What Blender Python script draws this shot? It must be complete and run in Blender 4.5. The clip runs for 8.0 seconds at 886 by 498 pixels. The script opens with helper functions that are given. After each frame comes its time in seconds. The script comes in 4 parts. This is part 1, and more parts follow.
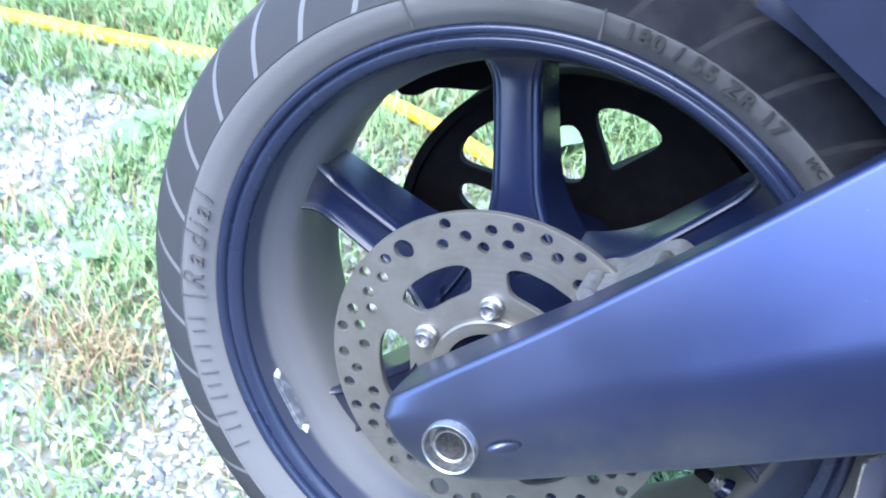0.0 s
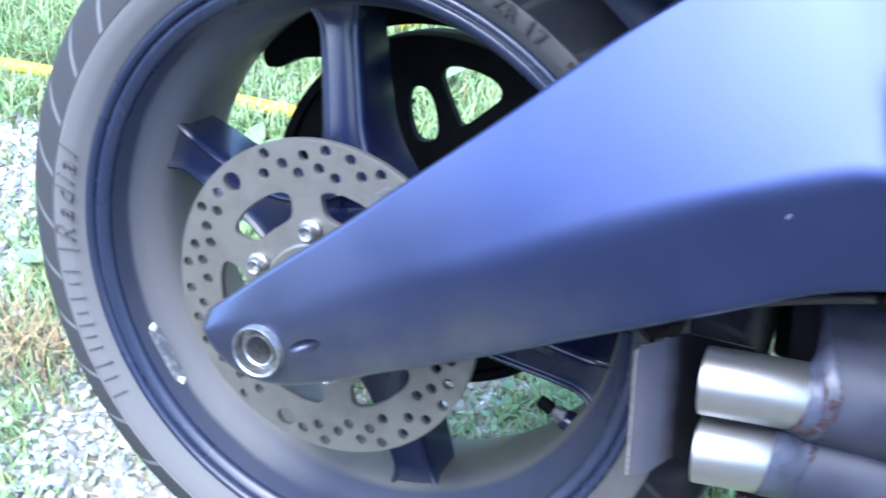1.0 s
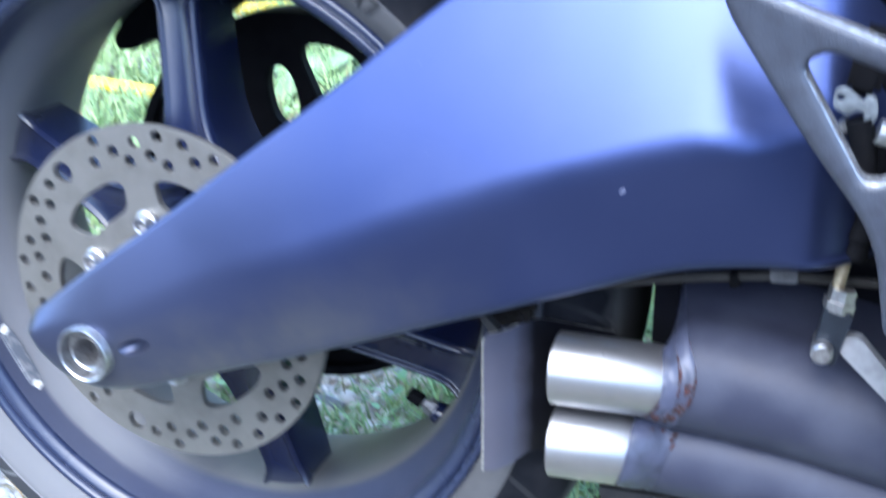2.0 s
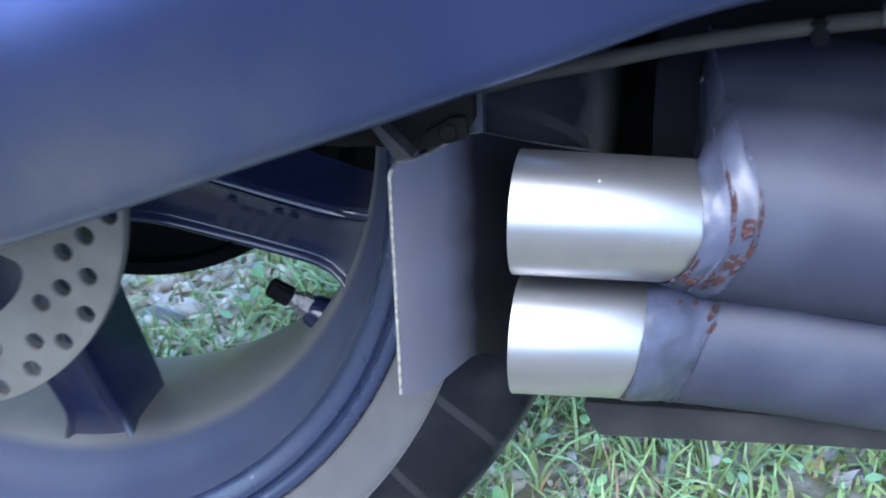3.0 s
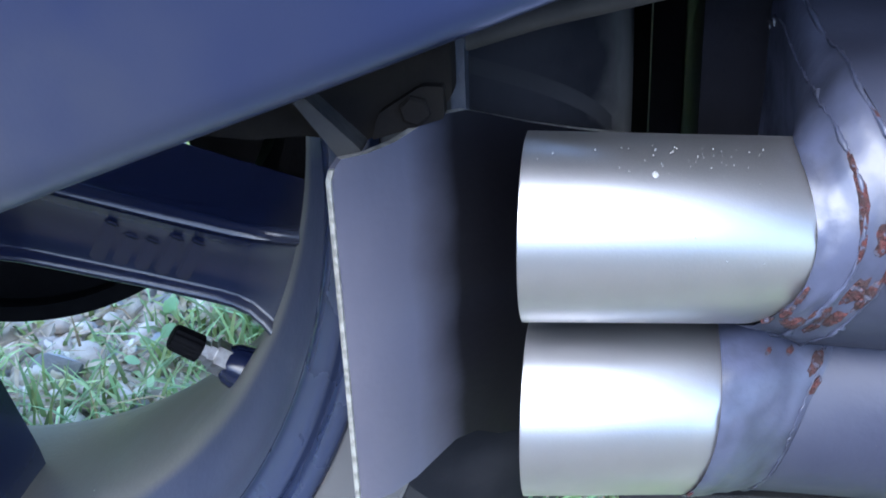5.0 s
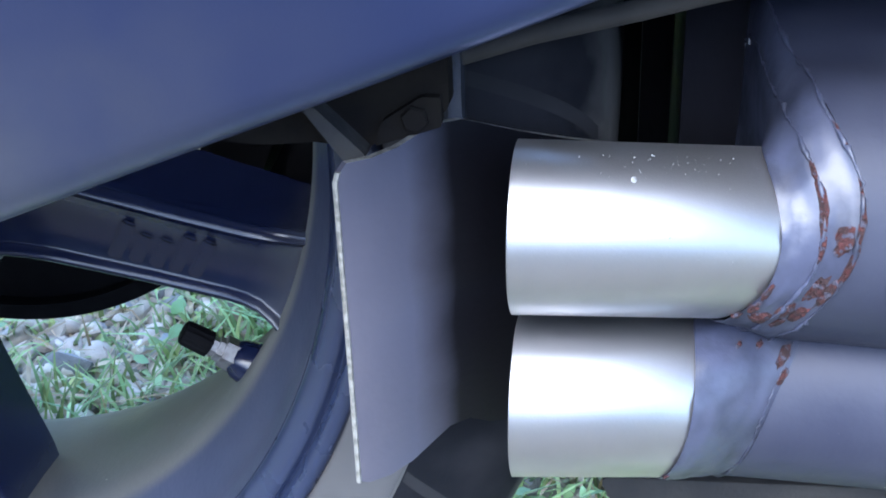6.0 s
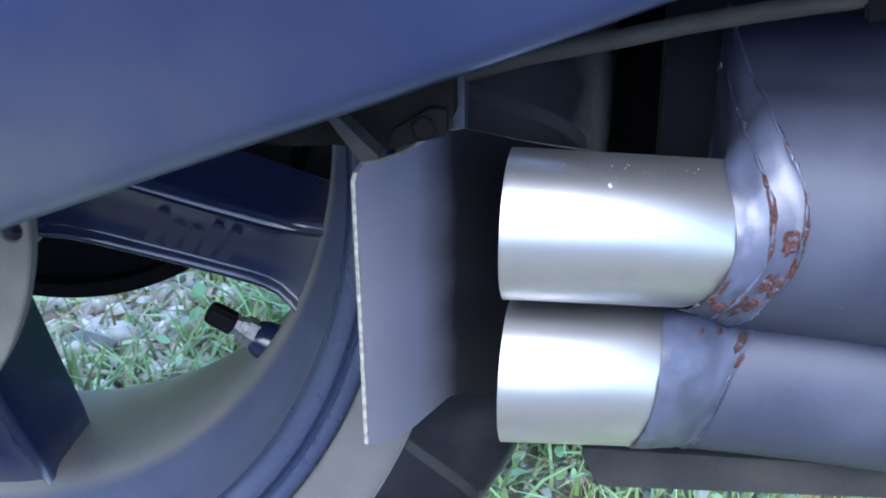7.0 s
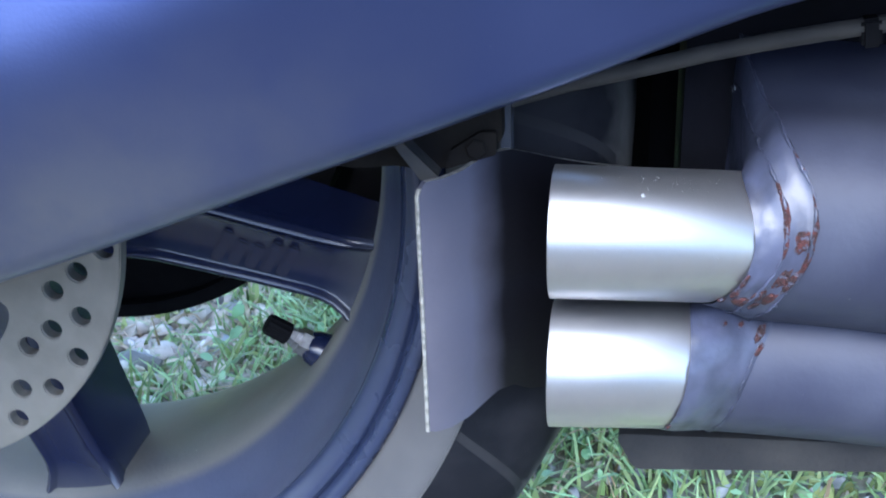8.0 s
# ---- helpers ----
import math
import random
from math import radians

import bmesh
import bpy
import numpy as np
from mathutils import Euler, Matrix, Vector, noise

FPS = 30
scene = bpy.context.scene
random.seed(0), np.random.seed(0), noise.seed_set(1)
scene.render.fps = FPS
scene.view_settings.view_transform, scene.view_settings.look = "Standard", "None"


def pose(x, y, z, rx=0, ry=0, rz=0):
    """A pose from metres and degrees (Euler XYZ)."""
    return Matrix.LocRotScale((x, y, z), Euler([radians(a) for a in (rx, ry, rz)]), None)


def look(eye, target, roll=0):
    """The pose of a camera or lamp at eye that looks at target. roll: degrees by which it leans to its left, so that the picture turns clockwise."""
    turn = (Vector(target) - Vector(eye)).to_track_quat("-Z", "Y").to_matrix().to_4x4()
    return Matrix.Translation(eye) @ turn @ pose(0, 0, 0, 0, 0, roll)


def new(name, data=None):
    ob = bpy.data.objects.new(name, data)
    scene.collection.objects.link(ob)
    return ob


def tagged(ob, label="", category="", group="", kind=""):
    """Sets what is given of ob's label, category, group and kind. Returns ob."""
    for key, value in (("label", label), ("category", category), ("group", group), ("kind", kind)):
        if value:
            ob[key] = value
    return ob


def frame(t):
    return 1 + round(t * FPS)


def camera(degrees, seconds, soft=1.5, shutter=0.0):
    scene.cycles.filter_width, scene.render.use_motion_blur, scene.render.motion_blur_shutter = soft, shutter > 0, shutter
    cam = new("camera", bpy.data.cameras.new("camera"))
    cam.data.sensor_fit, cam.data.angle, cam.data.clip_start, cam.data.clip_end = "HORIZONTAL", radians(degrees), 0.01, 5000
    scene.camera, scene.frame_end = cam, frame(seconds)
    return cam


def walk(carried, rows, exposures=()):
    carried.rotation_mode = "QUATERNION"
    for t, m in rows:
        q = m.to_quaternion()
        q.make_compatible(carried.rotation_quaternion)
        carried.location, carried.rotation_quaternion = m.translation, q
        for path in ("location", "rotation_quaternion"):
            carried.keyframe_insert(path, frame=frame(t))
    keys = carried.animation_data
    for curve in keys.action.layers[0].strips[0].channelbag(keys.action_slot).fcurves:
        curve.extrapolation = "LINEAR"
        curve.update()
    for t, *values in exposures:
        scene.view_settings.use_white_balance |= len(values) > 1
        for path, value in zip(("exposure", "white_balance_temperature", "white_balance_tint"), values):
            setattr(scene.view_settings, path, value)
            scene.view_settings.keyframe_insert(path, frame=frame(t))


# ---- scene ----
from mathutils import geometry

# The motorcycle's own frame: axle at the origin, x to its front, y to its left, z up along its lean.
# BIKE sets it on level ground, leaning on its stand.
AXLE_HEIGHT = 0.2990
BIKE = Matrix.Translation((0, 0, AXLE_HEIGHT)) @ Vector((0.09, -0.2, 1.0)).rotation_difference(Vector((0, 0, 1))).to_matrix().to_4x4()

cam = camera(41.72, 8.0, soft=1.8, shutter=0.5)
ROWS = [
    (0.0, 0.1869, -0.7457, 0.4193, 63.86, -2.98, 21.26),
    (0.5, 0.2866, -0.7767, 0.3847, 68.03, 0.41, 23.06),
    (1.0, 0.3809, -0.7699, 0.3392, 68.56, -0.37, 23.60),
    (1.5, 0.4342, -0.7427, 0.3550, 69.64, 2.35, 22.56),
    (2.0, 0.4327, -0.7012, 0.3226, 67.79, 0.71, 21.09),
    (2.2, 0.4160, -0.6626, 0.2907, 65.98, 0.58, 19.70),
    (3.3, 0.3149, -0.4241, 0.1453, 62.95, 1.83, 11.21),
    (3.5, 0.3062, -0.3995, 0.1337, 63.39, 1.76, 10.61),
    (4.0, 0.3005, -0.3608, 0.1151, 63.41, 1.97, 9.00),
    (4.5, 0.2984, -0.3544, 0.1121, 63.32, 2.43, 8.78),
    (5.0, 0.2981, -0.3571, 0.1175, 63.36, 2.40, 8.82),
    (6.5, 0.3080, -0.3945, 0.1295, 64.07, 1.38, 9.64),
    (7.0, 0.3125, -0.4172, 0.1429, 63.74, 0.76, 10.31),
    (7.5, 0.3132, -0.4526, 0.1618, 63.63, 0.70, 10.67),
    (8.0, 0.3048, -0.4613, 0.1572, 65.01, 1.96, 9.94),
]
walk(cam, [(t, BIKE @ pose(x, y, z, rx, ry, rz)) for t, x, y, z, rx, ry, rz in ROWS],
     exposures=[(0.0, 2.89, 5450, 6), (2.2, 2.82, 5450, 6), (3.5, 2.90, 5500, 6), (5.0, 3.01, 5500, 6), (6.5, 3.01, 5500, 6), (8.0, 2.95, 5450, 6)])
# ---- light ----
SUN_ELEV, SUN_TURN = radians(60), radians(192)
world = bpy.data.worlds.new("sky")
scene.world = world
world.use_nodes = True
wn = world.node_tree
sky = wn.nodes.new("ShaderNodeTexSky")
sky.sky_type, sky.sun_disc, sky.sun_elevation, sky.sun_rotation = "NISHITA", False, SUN_ELEV, SUN_TURN
sky.dust_density = 2.5
wn.nodes["Background"].inputs["Strength"].default_value = 0.15
wn.links.new(sky.outputs[0], wn.nodes["Background"].inputs["Color"])
sun = new("sun", bpy.data.lights.new("sun", "SUN"))
sun.data.energy, sun.data.angle, sun.data.color = 0.555, radians(58), (1.0, 0.98, 0.96)
sun.matrix_world = look((0, 0, 5), Vector((0, 0, 5)) - Vector((math.sin(SUN_TURN) * math.cos(SUN_ELEV), math.cos(SUN_TURN) * math.cos(SUN_ELEV), math.sin(SUN_ELEV))))


# ---- materials ----
def material(name, colour, rough=0.5, metal=0.0, second=None, scale=40.0, lo=0.4, hi=0.65, detail=6.0, bump=0.0, bump_scale=400.0,
             rough2=None, coat=0.0, island=0.0, spots=None, spot_scale=300.0, spot_at=0.7, spec=0.5):
    """colour and second are mixed by a noise between lo and hi; spots: a third colour in small flecks."""
    m = bpy.data.materials.new(name)
    m.use_nodes = True
    n, link = m.node_tree.nodes, m.node_tree.links.new
    b = n["Principled BSDF"]
    b.inputs["Roughness"].default_value, b.inputs["Metallic"].default_value = rough, metal
    b.inputs["Coat Weight"].default_value = coat
    b.inputs["Specular IOR Level"].default_value = spec
    at = n.new("ShaderNodeTexCoord").outputs["Object"]

    def cloud(size, det, a, z):
        t = n.new("ShaderNodeTexNoise")
        t.inputs["Scale"].default_value, t.inputs["Detail"].default_value = size, det
        link(at, t.inputs["Vector"])
        r = n.new("ShaderNodeMapRange")
        r.inputs["From Min"].default_value, r.inputs["From Max"].default_value = a, z
        link(t.outputs["Fac"], r.inputs["Value"])
        return r.outputs["Result"], t.outputs["Fac"]

    def mix(fac, one, two):
        x = n.new("ShaderNodeMix")
        x.data_type = "RGBA"
        for s, v in ((x.inputs["Factor"], fac), (x.inputs[6], one), (x.inputs[7], two)):
            if isinstance(v, bpy.types.NodeSocket):
                link(v, s)
            else:
                s.default_value = v if isinstance(v, float) else (*v, 1.0)
        return x.outputs[2]

    out = None
    if second:
        fac, _ = cloud(scale, detail, lo, hi)
        out = mix(fac, colour, second)
        if rough2 is not None:
            r = n.new("ShaderNodeMapRange")
            r.inputs["To Min"].default_value, r.inputs["To Max"].default_value = rough, rough2
            link(fac, r.inputs["Value"])
            link(r.outputs["Result"], b.inputs["Roughness"])
    if spots:
        fac, _ = cloud(spot_scale, 3.0, spot_at, spot_at + 0.05)
        out = mix(fac, out if out else colour, spots)
    if island:
        g = n.new("ShaderNodeNewGeometry")
        h = n.new("ShaderNodeHueSaturation")
        for key, a, z in (("Value", 1 - island, 1 + island), ("Hue", 0.5 - island * 0.06, 0.5 + island * 0.06)):
            w = n.new("ShaderNodeTexWhiteNoise")
            w.noise_dimensions = "1D"
            s = n.new("ShaderNodeMath")
            s.operation = "MULTIPLY_ADD"
            s.inputs[1].default_value, s.inputs[2].default_value = 91.0, 7.0 if key == "Hue" else 3.0
            link(g.outputs["Random Per Island"], s.inputs[0])
            link(s.outputs[0], w.inputs["W"])
            r = n.new("ShaderNodeMapRange")
            r.inputs["To Min"].default_value, r.inputs["To Max"].default_value = a, z
            link(w.outputs["Value"], r.inputs["Value"])
            link(r.outputs["Result"], h.inputs[key])
        if out:
            link(out, h.inputs["Color"])
        else:
            h.inputs["Color"].default_value = (*colour, 1)
        out = h.outputs["Color"]
    if out:
        link(out, b.inputs["Base Color"])
    else:
        b.inputs["Base Color"].default_value = (*colour, 1)
    if bump:
        _, height = cloud(bump_scale, 4.0, 0, 1)
        p = n.new("ShaderNodeBump")
        p.inputs["Strength"].default_value, p.inputs["Distance"].default_value = bump, 0.002
        link(height, p.inputs["Height"])
        link(p.outputs["Normal"], b.inputs["Normal"])
    return m


PAINT = material("blue_satin_paint", (0.040, 0.053, 0.131), 0.30, 0.82, (0.045, 0.058, 0.138), 14, bump=0.03, bump_scale=900, rough2=0.37, spots=(0.20, 0.21, 0.26), spot_scale=330, spot_at=0.775)
WHEEL = material("blue_wheel_paint", (0.0065, 0.0095, 0.030), 0.20, 0.0, (0.009, 0.0125, 0.033), 30, 0.5, 0.75, rough2=0.28, bump=0.03, spec=0.40, spots=(0.10, 0.10, 0.12), spot_scale=300, spot_at=0.785)
BARREL = material("dusty_blue_paint", (0.108, 0.106, 0.096), 0.70, 0.0, (0.050, 0.052, 0.058), 14, 0.38, 0.66, rough2=0.40, bump=0.08, spots=(0.4, 0.4, 0.38), spot_scale=260, spot_at=0.77)
LIP = material("blue_rim_lip", (0.015, 0.021, 0.048), 0.26, 0.0, (0.022, 0.027, 0.052), 16, 0.4, 0.8, rough2=0.34, spots=(0.5, 0.5, 0.5), spot_scale=210, spot_at=0.77)
RUBBER = material("dusty_rubber_lit_rear", (0.050, 0.050, 0.053), 0.75, 0.0, (0.067, 0.066, 0.067), 60, 0.35, 0.75, bump=0.05, bump_scale=1200, rough2=0.85, spec=0.35)
TREAD = material("tread_rubber_lit_rear", (0.009, 0.0095, 0.012), 0.80, 0.0, (0.018, 0.018, 0.021), 40, 0.46, 0.75, bump=0.05, bump_scale=1000, rough2=0.85, spec=0.05)
GROOVE = material("dusty_grooves_lit_rear", (0.024, 0.024, 0.026), 0.9, 0.0, (0.017, 0.017, 0.019), 40, spec=0.1)
LETTER = material("dark_rubber_lettering", (0.012, 0.012, 0.013), 0.7, 0.0, (0.022, 0.022, 0.022), 200, bump=0.1)
SCRIPT = material("worn_rubber_script", (0.078, 0.076, 0.078), 0.75, 0.0, (0.055, 0.054, 0.056), 200, bump=0.1)
STEEL = material("brake_disc_steel", (0.22, 0.212, 0.196), 0.40, 0.7, (0.165, 0.157, 0.141), 40, 0.4, 0.7, rough2=0.52, bump=0.05, bump_scale=500)


def ringed(m, scale, depth):
    """Fine turning marks round the y axis."""
    n, link = m.node_tree.nodes, m.node_tree.links.new
    w = n.new("ShaderNodeTexWave")
    w.wave_type, w.rings_direction = "RINGS", "Y"
    w.inputs["Scale"].default_value, w.inputs["Distortion"].default_value, w.inputs["Detail Scale"].default_value = scale, 1.5, 3.0
    link(n.new("ShaderNodeTexCoord").outputs["Object"], w.inputs["Vector"])
    p = n.new("ShaderNodeBump")
    p.inputs["Strength"].default_value, p.inputs["Distance"].default_value = depth, 0.001
    link(w.outputs["Fac"], p.inputs["Height"])
    base = n["Principled BSDF"].inputs["Normal"]
    if base.links:
        link(base.links[0].from_socket, p.inputs["Normal"])
    link(p.outputs["Normal"], base)


ringed(STEEL, 60.0, 0.07)
BOLT = material("zinc_bolt", (0.42, 0.42, 0.43), 0.32, 0.9, (0.28, 0.275, 0.27), 300, bump=0.04)
STAINLESS = material("brushed_stainless", (0.42, 0.411, 0.411), 0.36, 0.94, (0.37, 0.361, 0.36), 45, 0.4, 0.7, rough2=0.43, bump=0.02, bump_scale=1500, spots=(0.75, 0.75, 0.75), spot_scale=420, spot_at=0.80)
MUFFLER = material("grey_muffler_paint", (0.025, 0.027, 0.044), 0.46, 0.0, (0.043, 0.046, 0.066), 22, 0.42, 0.7, rough2=0.60, bump=0.08, bump_scale=260, spots=(0.25, 0.23, 0.22), spot_scale=420, spot_at=0.77, spec=0.22)
COLLAR = material("smeared_grey_paint", (0.047, 0.051, 0.082), 0.38, 0.0, (0.018, 0.020, 0.034), 65, 0.42, 0.64, rough2=0.52, bump=0.24, bump_scale=110)
RUST = material("red_rust", (0.055, 0.011, 0.010), 0.9, 0.0, (0.020, 0.007, 0.007), 420, 0.35, 0.6, bump=0.8, bump_scale=900, spots=(0.045, 0.042, 0.060), spot_scale=520, spot_at=0.56)
# Bluish noise patches: reflected surroundings put into the grey paint.
SHIELD = material("grey_shield_paint_shaded", (0.094, 0.086, 0.101), 0.55, 0.0, (0.044, 0.045, 0.066), 13, 0.38, 0.66, rough2=0.62, bump=0.06, spots=(0.4, 0.4, 0.42), spot_scale=300, spot_at=0.758, spec=0.18)
DULL_HOSE = material("dusty_hose", (0.040, 0.036, 0.031), 0.85, 0.0, (0.022, 0.020, 0.019), 60, 0.4, 0.7, bump=0.1)
LUG = material("dusty_brown_metal", (0.014, 0.012, 0.010), 0.9, 0.0, (0.008, 0.007, 0.007), 70, 0.35, 0.65, bump=0.2, spec=0.08)
SOIL = material("stony_soil", (0.145, 0.140, 0.090), 0.95, 0.0, (0.27, 0.26, 0.235), 60, 0.42, 0.62, bump=1.0, bump_scale=150, spots=(0.12, 0.145, 0.080), spot_scale=1.6, spot_at=0.53)
BARE = material("bare_cut_edge", (0.30, 0.29, 0.26), 0.5, 0.4, (0.17, 0.16, 0.145), 400, 0.42, 0.58, bump=0.3)
BLACK = material("black_plastic_and_shade", (0.003, 0.003, 0.004), 0.7, 0.0, (0.005, 0.005, 0.006), 80, bump=0.1, spec=0.08)
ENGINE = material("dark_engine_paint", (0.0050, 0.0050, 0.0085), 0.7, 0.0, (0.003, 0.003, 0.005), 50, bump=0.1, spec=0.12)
BELLY = material("dark_belly_metal", (0.016, 0.016, 0.017), 0.65, 0.0, (0.027, 0.026, 0.025), 40, bump=0.2, spec=0.2)
IRON = material("black_iron", (0.022, 0.022, 0.026), 0.55, 0.2, (0.04, 0.038, 0.036), 60, bump=0.2)
HUGGER = material("dark_blue_plastic", (0.007, 0.010, 0.026), 0.46, 0.0, (0.010, 0.013, 0.031), 40, bump=0.05, spec=0.3)
def tinted(m, axis, x0, x1, x2, x3, colour, wander=0.005, most=1.0, size=60.0):
    """Tints along one axis of the thing, as stain or painted light: it grows from x0 to x1 and ends from x2 to x3, with
    a ragged edge.
    """
    n, link = m.node_tree.nodes, m.node_tree.links.new
    base = n["Principled BSDF"].inputs["Base Color"]
    old = base.links[0].from_socket
    at = n.new("ShaderNodeTexCoord")
    sep = n.new("ShaderNodeSeparateXYZ")
    link(at.outputs["Object"], sep.inputs[0])
    t = n.new("ShaderNodeTexNoise")
    t.inputs["Scale"].default_value, t.inputs["Detail"].default_value = size, 5.0
    link(at.outputs["Object"], t.inputs["Vector"])
    add = n.new("ShaderNodeMath")
    add.operation = "MULTIPLY_ADD"
    add.inputs[1].default_value = wander
    link(t.outputs["Fac"], add.inputs[0])
    link(sep.outputs[axis], add.inputs[2])
    span = []
    for a, b, lo, hi in ((x0, x1, 0.0, most), (x2, x3, 1.0, 0.0)):
        r = n.new("ShaderNodeMapRange")
        r.inputs["From Min"].default_value, r.inputs["From Max"].default_value = a + wander / 2, b + wander / 2
        r.inputs["To Min"].default_value, r.inputs["To Max"].default_value = lo, hi
        link(add.outputs[0], r.inputs["Value"])
        span.append(r.outputs["Result"])
    both = n.new("ShaderNodeMath")
    both.operation = "MULTIPLY"
    link(span[0], both.inputs[0])
    link(span[1], both.inputs[1])
    x = n.new("ShaderNodeMix")
    x.data_type = "RGBA"
    link(both.outputs[0], x.inputs["Factor"])
    link(old, x.inputs[6])
    x.inputs[7].default_value = (*colour, 1)
    link(x.outputs[2], base)


# Unseen front strip browned dark, so less ground light reaches the bike.
tinted(SOIL, "Y", -9.0, -8.5, -0.36, -0.24, (0.085, 0.073, 0.060), 0.10, 0.9, 9.0)
# Shield: reflected blue, then the shade past its bend, put into the colour.
tinted(SHIELD, "X", 0.2340, 0.2470, 0.5, 0.6, (0.060, 0.062, 0.088), 0.004)
tinted(SHIELD, "X", 0.2480, 0.2580, 0.5, 0.6, (0.003, 0.003, 0.005))
tinted(BARREL, "Y", -1.0, -0.9, -0.0300, -0.0240, (0.020, 0.026, 0.056), 0.004, 0.9, 25.0)
# Barrel paler towards the rear.
tinted(BARREL, "X", -0.40, -0.39, -0.14, -0.04, (0.165, 0.163, 0.166), 0.06, 0.70, 12.0)
tinted(BARREL, "Y", -1.0, -0.9, -0.0535, -0.0490, (0.030, 0.035, 0.066), 0.004, 0.88, 25.0)


tinted(WHEEL, "X", 0.180, 0.204, 0.30, 0.31, (0.070, 0.070, 0.066), 0.010, 0.5, 40.0)
# Rear of tyre paler: dust there, and the open sky's light put into colour.
tinted(RUBBER, "X", -0.40, -0.39, -0.08, 0.06, (0.135, 0.132, 0.136), 0.06, 0.8, 12.0)
tinted(GROOVE, "X", -0.40, -0.39, -0.10, 0.04, (0.150, 0.150, 0.155), 0.04, 0.85, 12.0)
tinted(TREAD, "X", -0.40, -0.39, -0.10, 0.04, (0.060, 0.061, 0.066), 0.06, 0.7, 12.0)
tinted(TREAD, "Y", -0.070, -0.056, 0.056, 0.070, (0.105, 0.103, 0.098), 0.016, 0.85, 60.0)


def grimed(m, d1, a0, a1, d2, b0, b1, colour, most, size):
    """Adds grime where the place along d1 goes from a0 to a1 and along d2 from b0 to b1, broken by noise."""
    n, link = m.node_tree.nodes, m.node_tree.links.new
    base = n["Principled BSDF"].inputs["Base Color"]
    old = base.links[0].from_socket
    at = n.new("ShaderNodeTexCoord").outputs["Object"]
    t = n.new("ShaderNodeTexNoise")
    t.inputs["Scale"].default_value, t.inputs["Detail"].default_value = size, 6.0
    link(at, t.inputs["Vector"])
    last = None
    for d, lo, hi, top in ((d1, a0, a1, most), (d2, b0, b1, 1.0), (None, 0.30, 0.62, 1.0)):
        r = n.new("ShaderNodeMapRange")
        r.inputs["From Min"].default_value, r.inputs["From Max"].default_value, r.inputs["To Max"].default_value = lo, hi, top
        if d is None:
            link(t.outputs["Fac"], r.inputs["Value"])
        else:
            dot = n.new("ShaderNodeVectorMath")
            dot.operation = "DOT_PRODUCT"
            dot.inputs[1].default_value = d
            link(at, dot.inputs[0])
            link(dot.outputs["Value"], r.inputs["Value"])
        if last is None:
            last = r.outputs["Result"]
        else:
            x = n.new("ShaderNodeMath")
            x.operation = "MULTIPLY"
            link(last, x.inputs[0])
            link(r.outputs["Result"], x.inputs[1])
            last = x.outputs[0]
    x = n.new("ShaderNodeMix")
    x.data_type = "RGBA"
    link(last, x.inputs["Factor"])
    link(old, x.inputs[6])
    x.inputs[7].default_value = (*colour, 1)
    link(x.outputs[2], base)


tinted(PAINT, "X", -1.0, -0.9, 0.00, 0.16, (0.115, 0.122, 0.150), 0.05, 0.42, 14.0)
grimed(PAINT, (0.46, 0, -1), -0.010, 0.040, (-1, 0, 0), -0.26, -0.06, (0.180, 0.182, 0.172), 0.95, 18.0)
CALIPER = material("grey_cast_metal", (0.15, 0.15, 0.155), 0.5, 0.4, (0.10, 0.10, 0.105), 150, bump=0.3, bump_scale=600)
GUARD = material("grey_cast_guard", (0.040, 0.045, 0.060), 0.36, 0.15, (0.031, 0.034, 0.046), 120, bump=0.22, bump_scale=900)
ZINC = material("grey_zinc", (0.42, 0.43, 0.45), 0.35, 0.8, (0.3, 0.3, 0.31), 200, bump=0.1)
SPECK = material("pale_speck", (0.26, 0.26, 0.26), 0.6, 0.0, (0.18, 0.18, 0.18), 600)
SILVER = material("silver_paint", (0.40, 0.41, 0.44), 0.35, 0.6, (0.31, 0.32, 0.34), 120, bump=0.05)
PALE_CLIP = material("pale_plated_clip", (0.19, 0.205, 0.215), 0.45, 0.2, (0.12, 0.13, 0.14), 300, bump=0.1)
BRASS = material("dull_brass", (0.40, 0.34, 0.24), 0.4, 0.8, (0.30, 0.25, 0.17), 300, bump=0.2)
CLEVIS = material("dark_grey_steel", (0.016, 0.021, 0.030), 0.4, 0.3, (0.010, 0.013, 0.020), 150, bump=0.1)
SKY_EDGE = material("sky_bright_edge", (0.62, 0.62, 0.64), 0.26, 0.85, (0.40, 0.40, 0.42), 160, 0.4, 0.65, bump=0.2, bump_scale=700)
WEIGHT = material("lead_weight", (0.12, 0.13, 0.155), 0.6, 0.2, (0.24, 0.24, 0.25), 160, 0.5, 0.65, bump=0.3)
GLUE = material("white_glue", (0.75, 0.74, 0.70), 0.7, 0.0, (0.55, 0.54, 0.5), 300, bump=0.5)
HOSE = material("yellow_hose", (0.80, 0.58, 0.02), 0.45, 0.0, (0.74, 0.52, 0.03), 30, bump=0.05)
STONE = material("grey_gravel", (0.285, 0.29, 0.30), 0.85, 0.0, (0.40, 0.40, 0.395), 90, bump=0.4, bump_scale=300, island=0.5)
GRASS = material("grass_blade", (0.235, 0.335, 0.125), 0.45, 0.0, (0.27, 0.39, 0.17), 30, island=0.45)
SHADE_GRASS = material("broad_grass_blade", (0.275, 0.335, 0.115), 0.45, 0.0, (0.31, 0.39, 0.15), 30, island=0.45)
STRAW = material("dry_straw", (0.35, 0.26, 0.14), 0.7, 0.0, (0.26, 0.19, 0.10), 60, island=0.35)
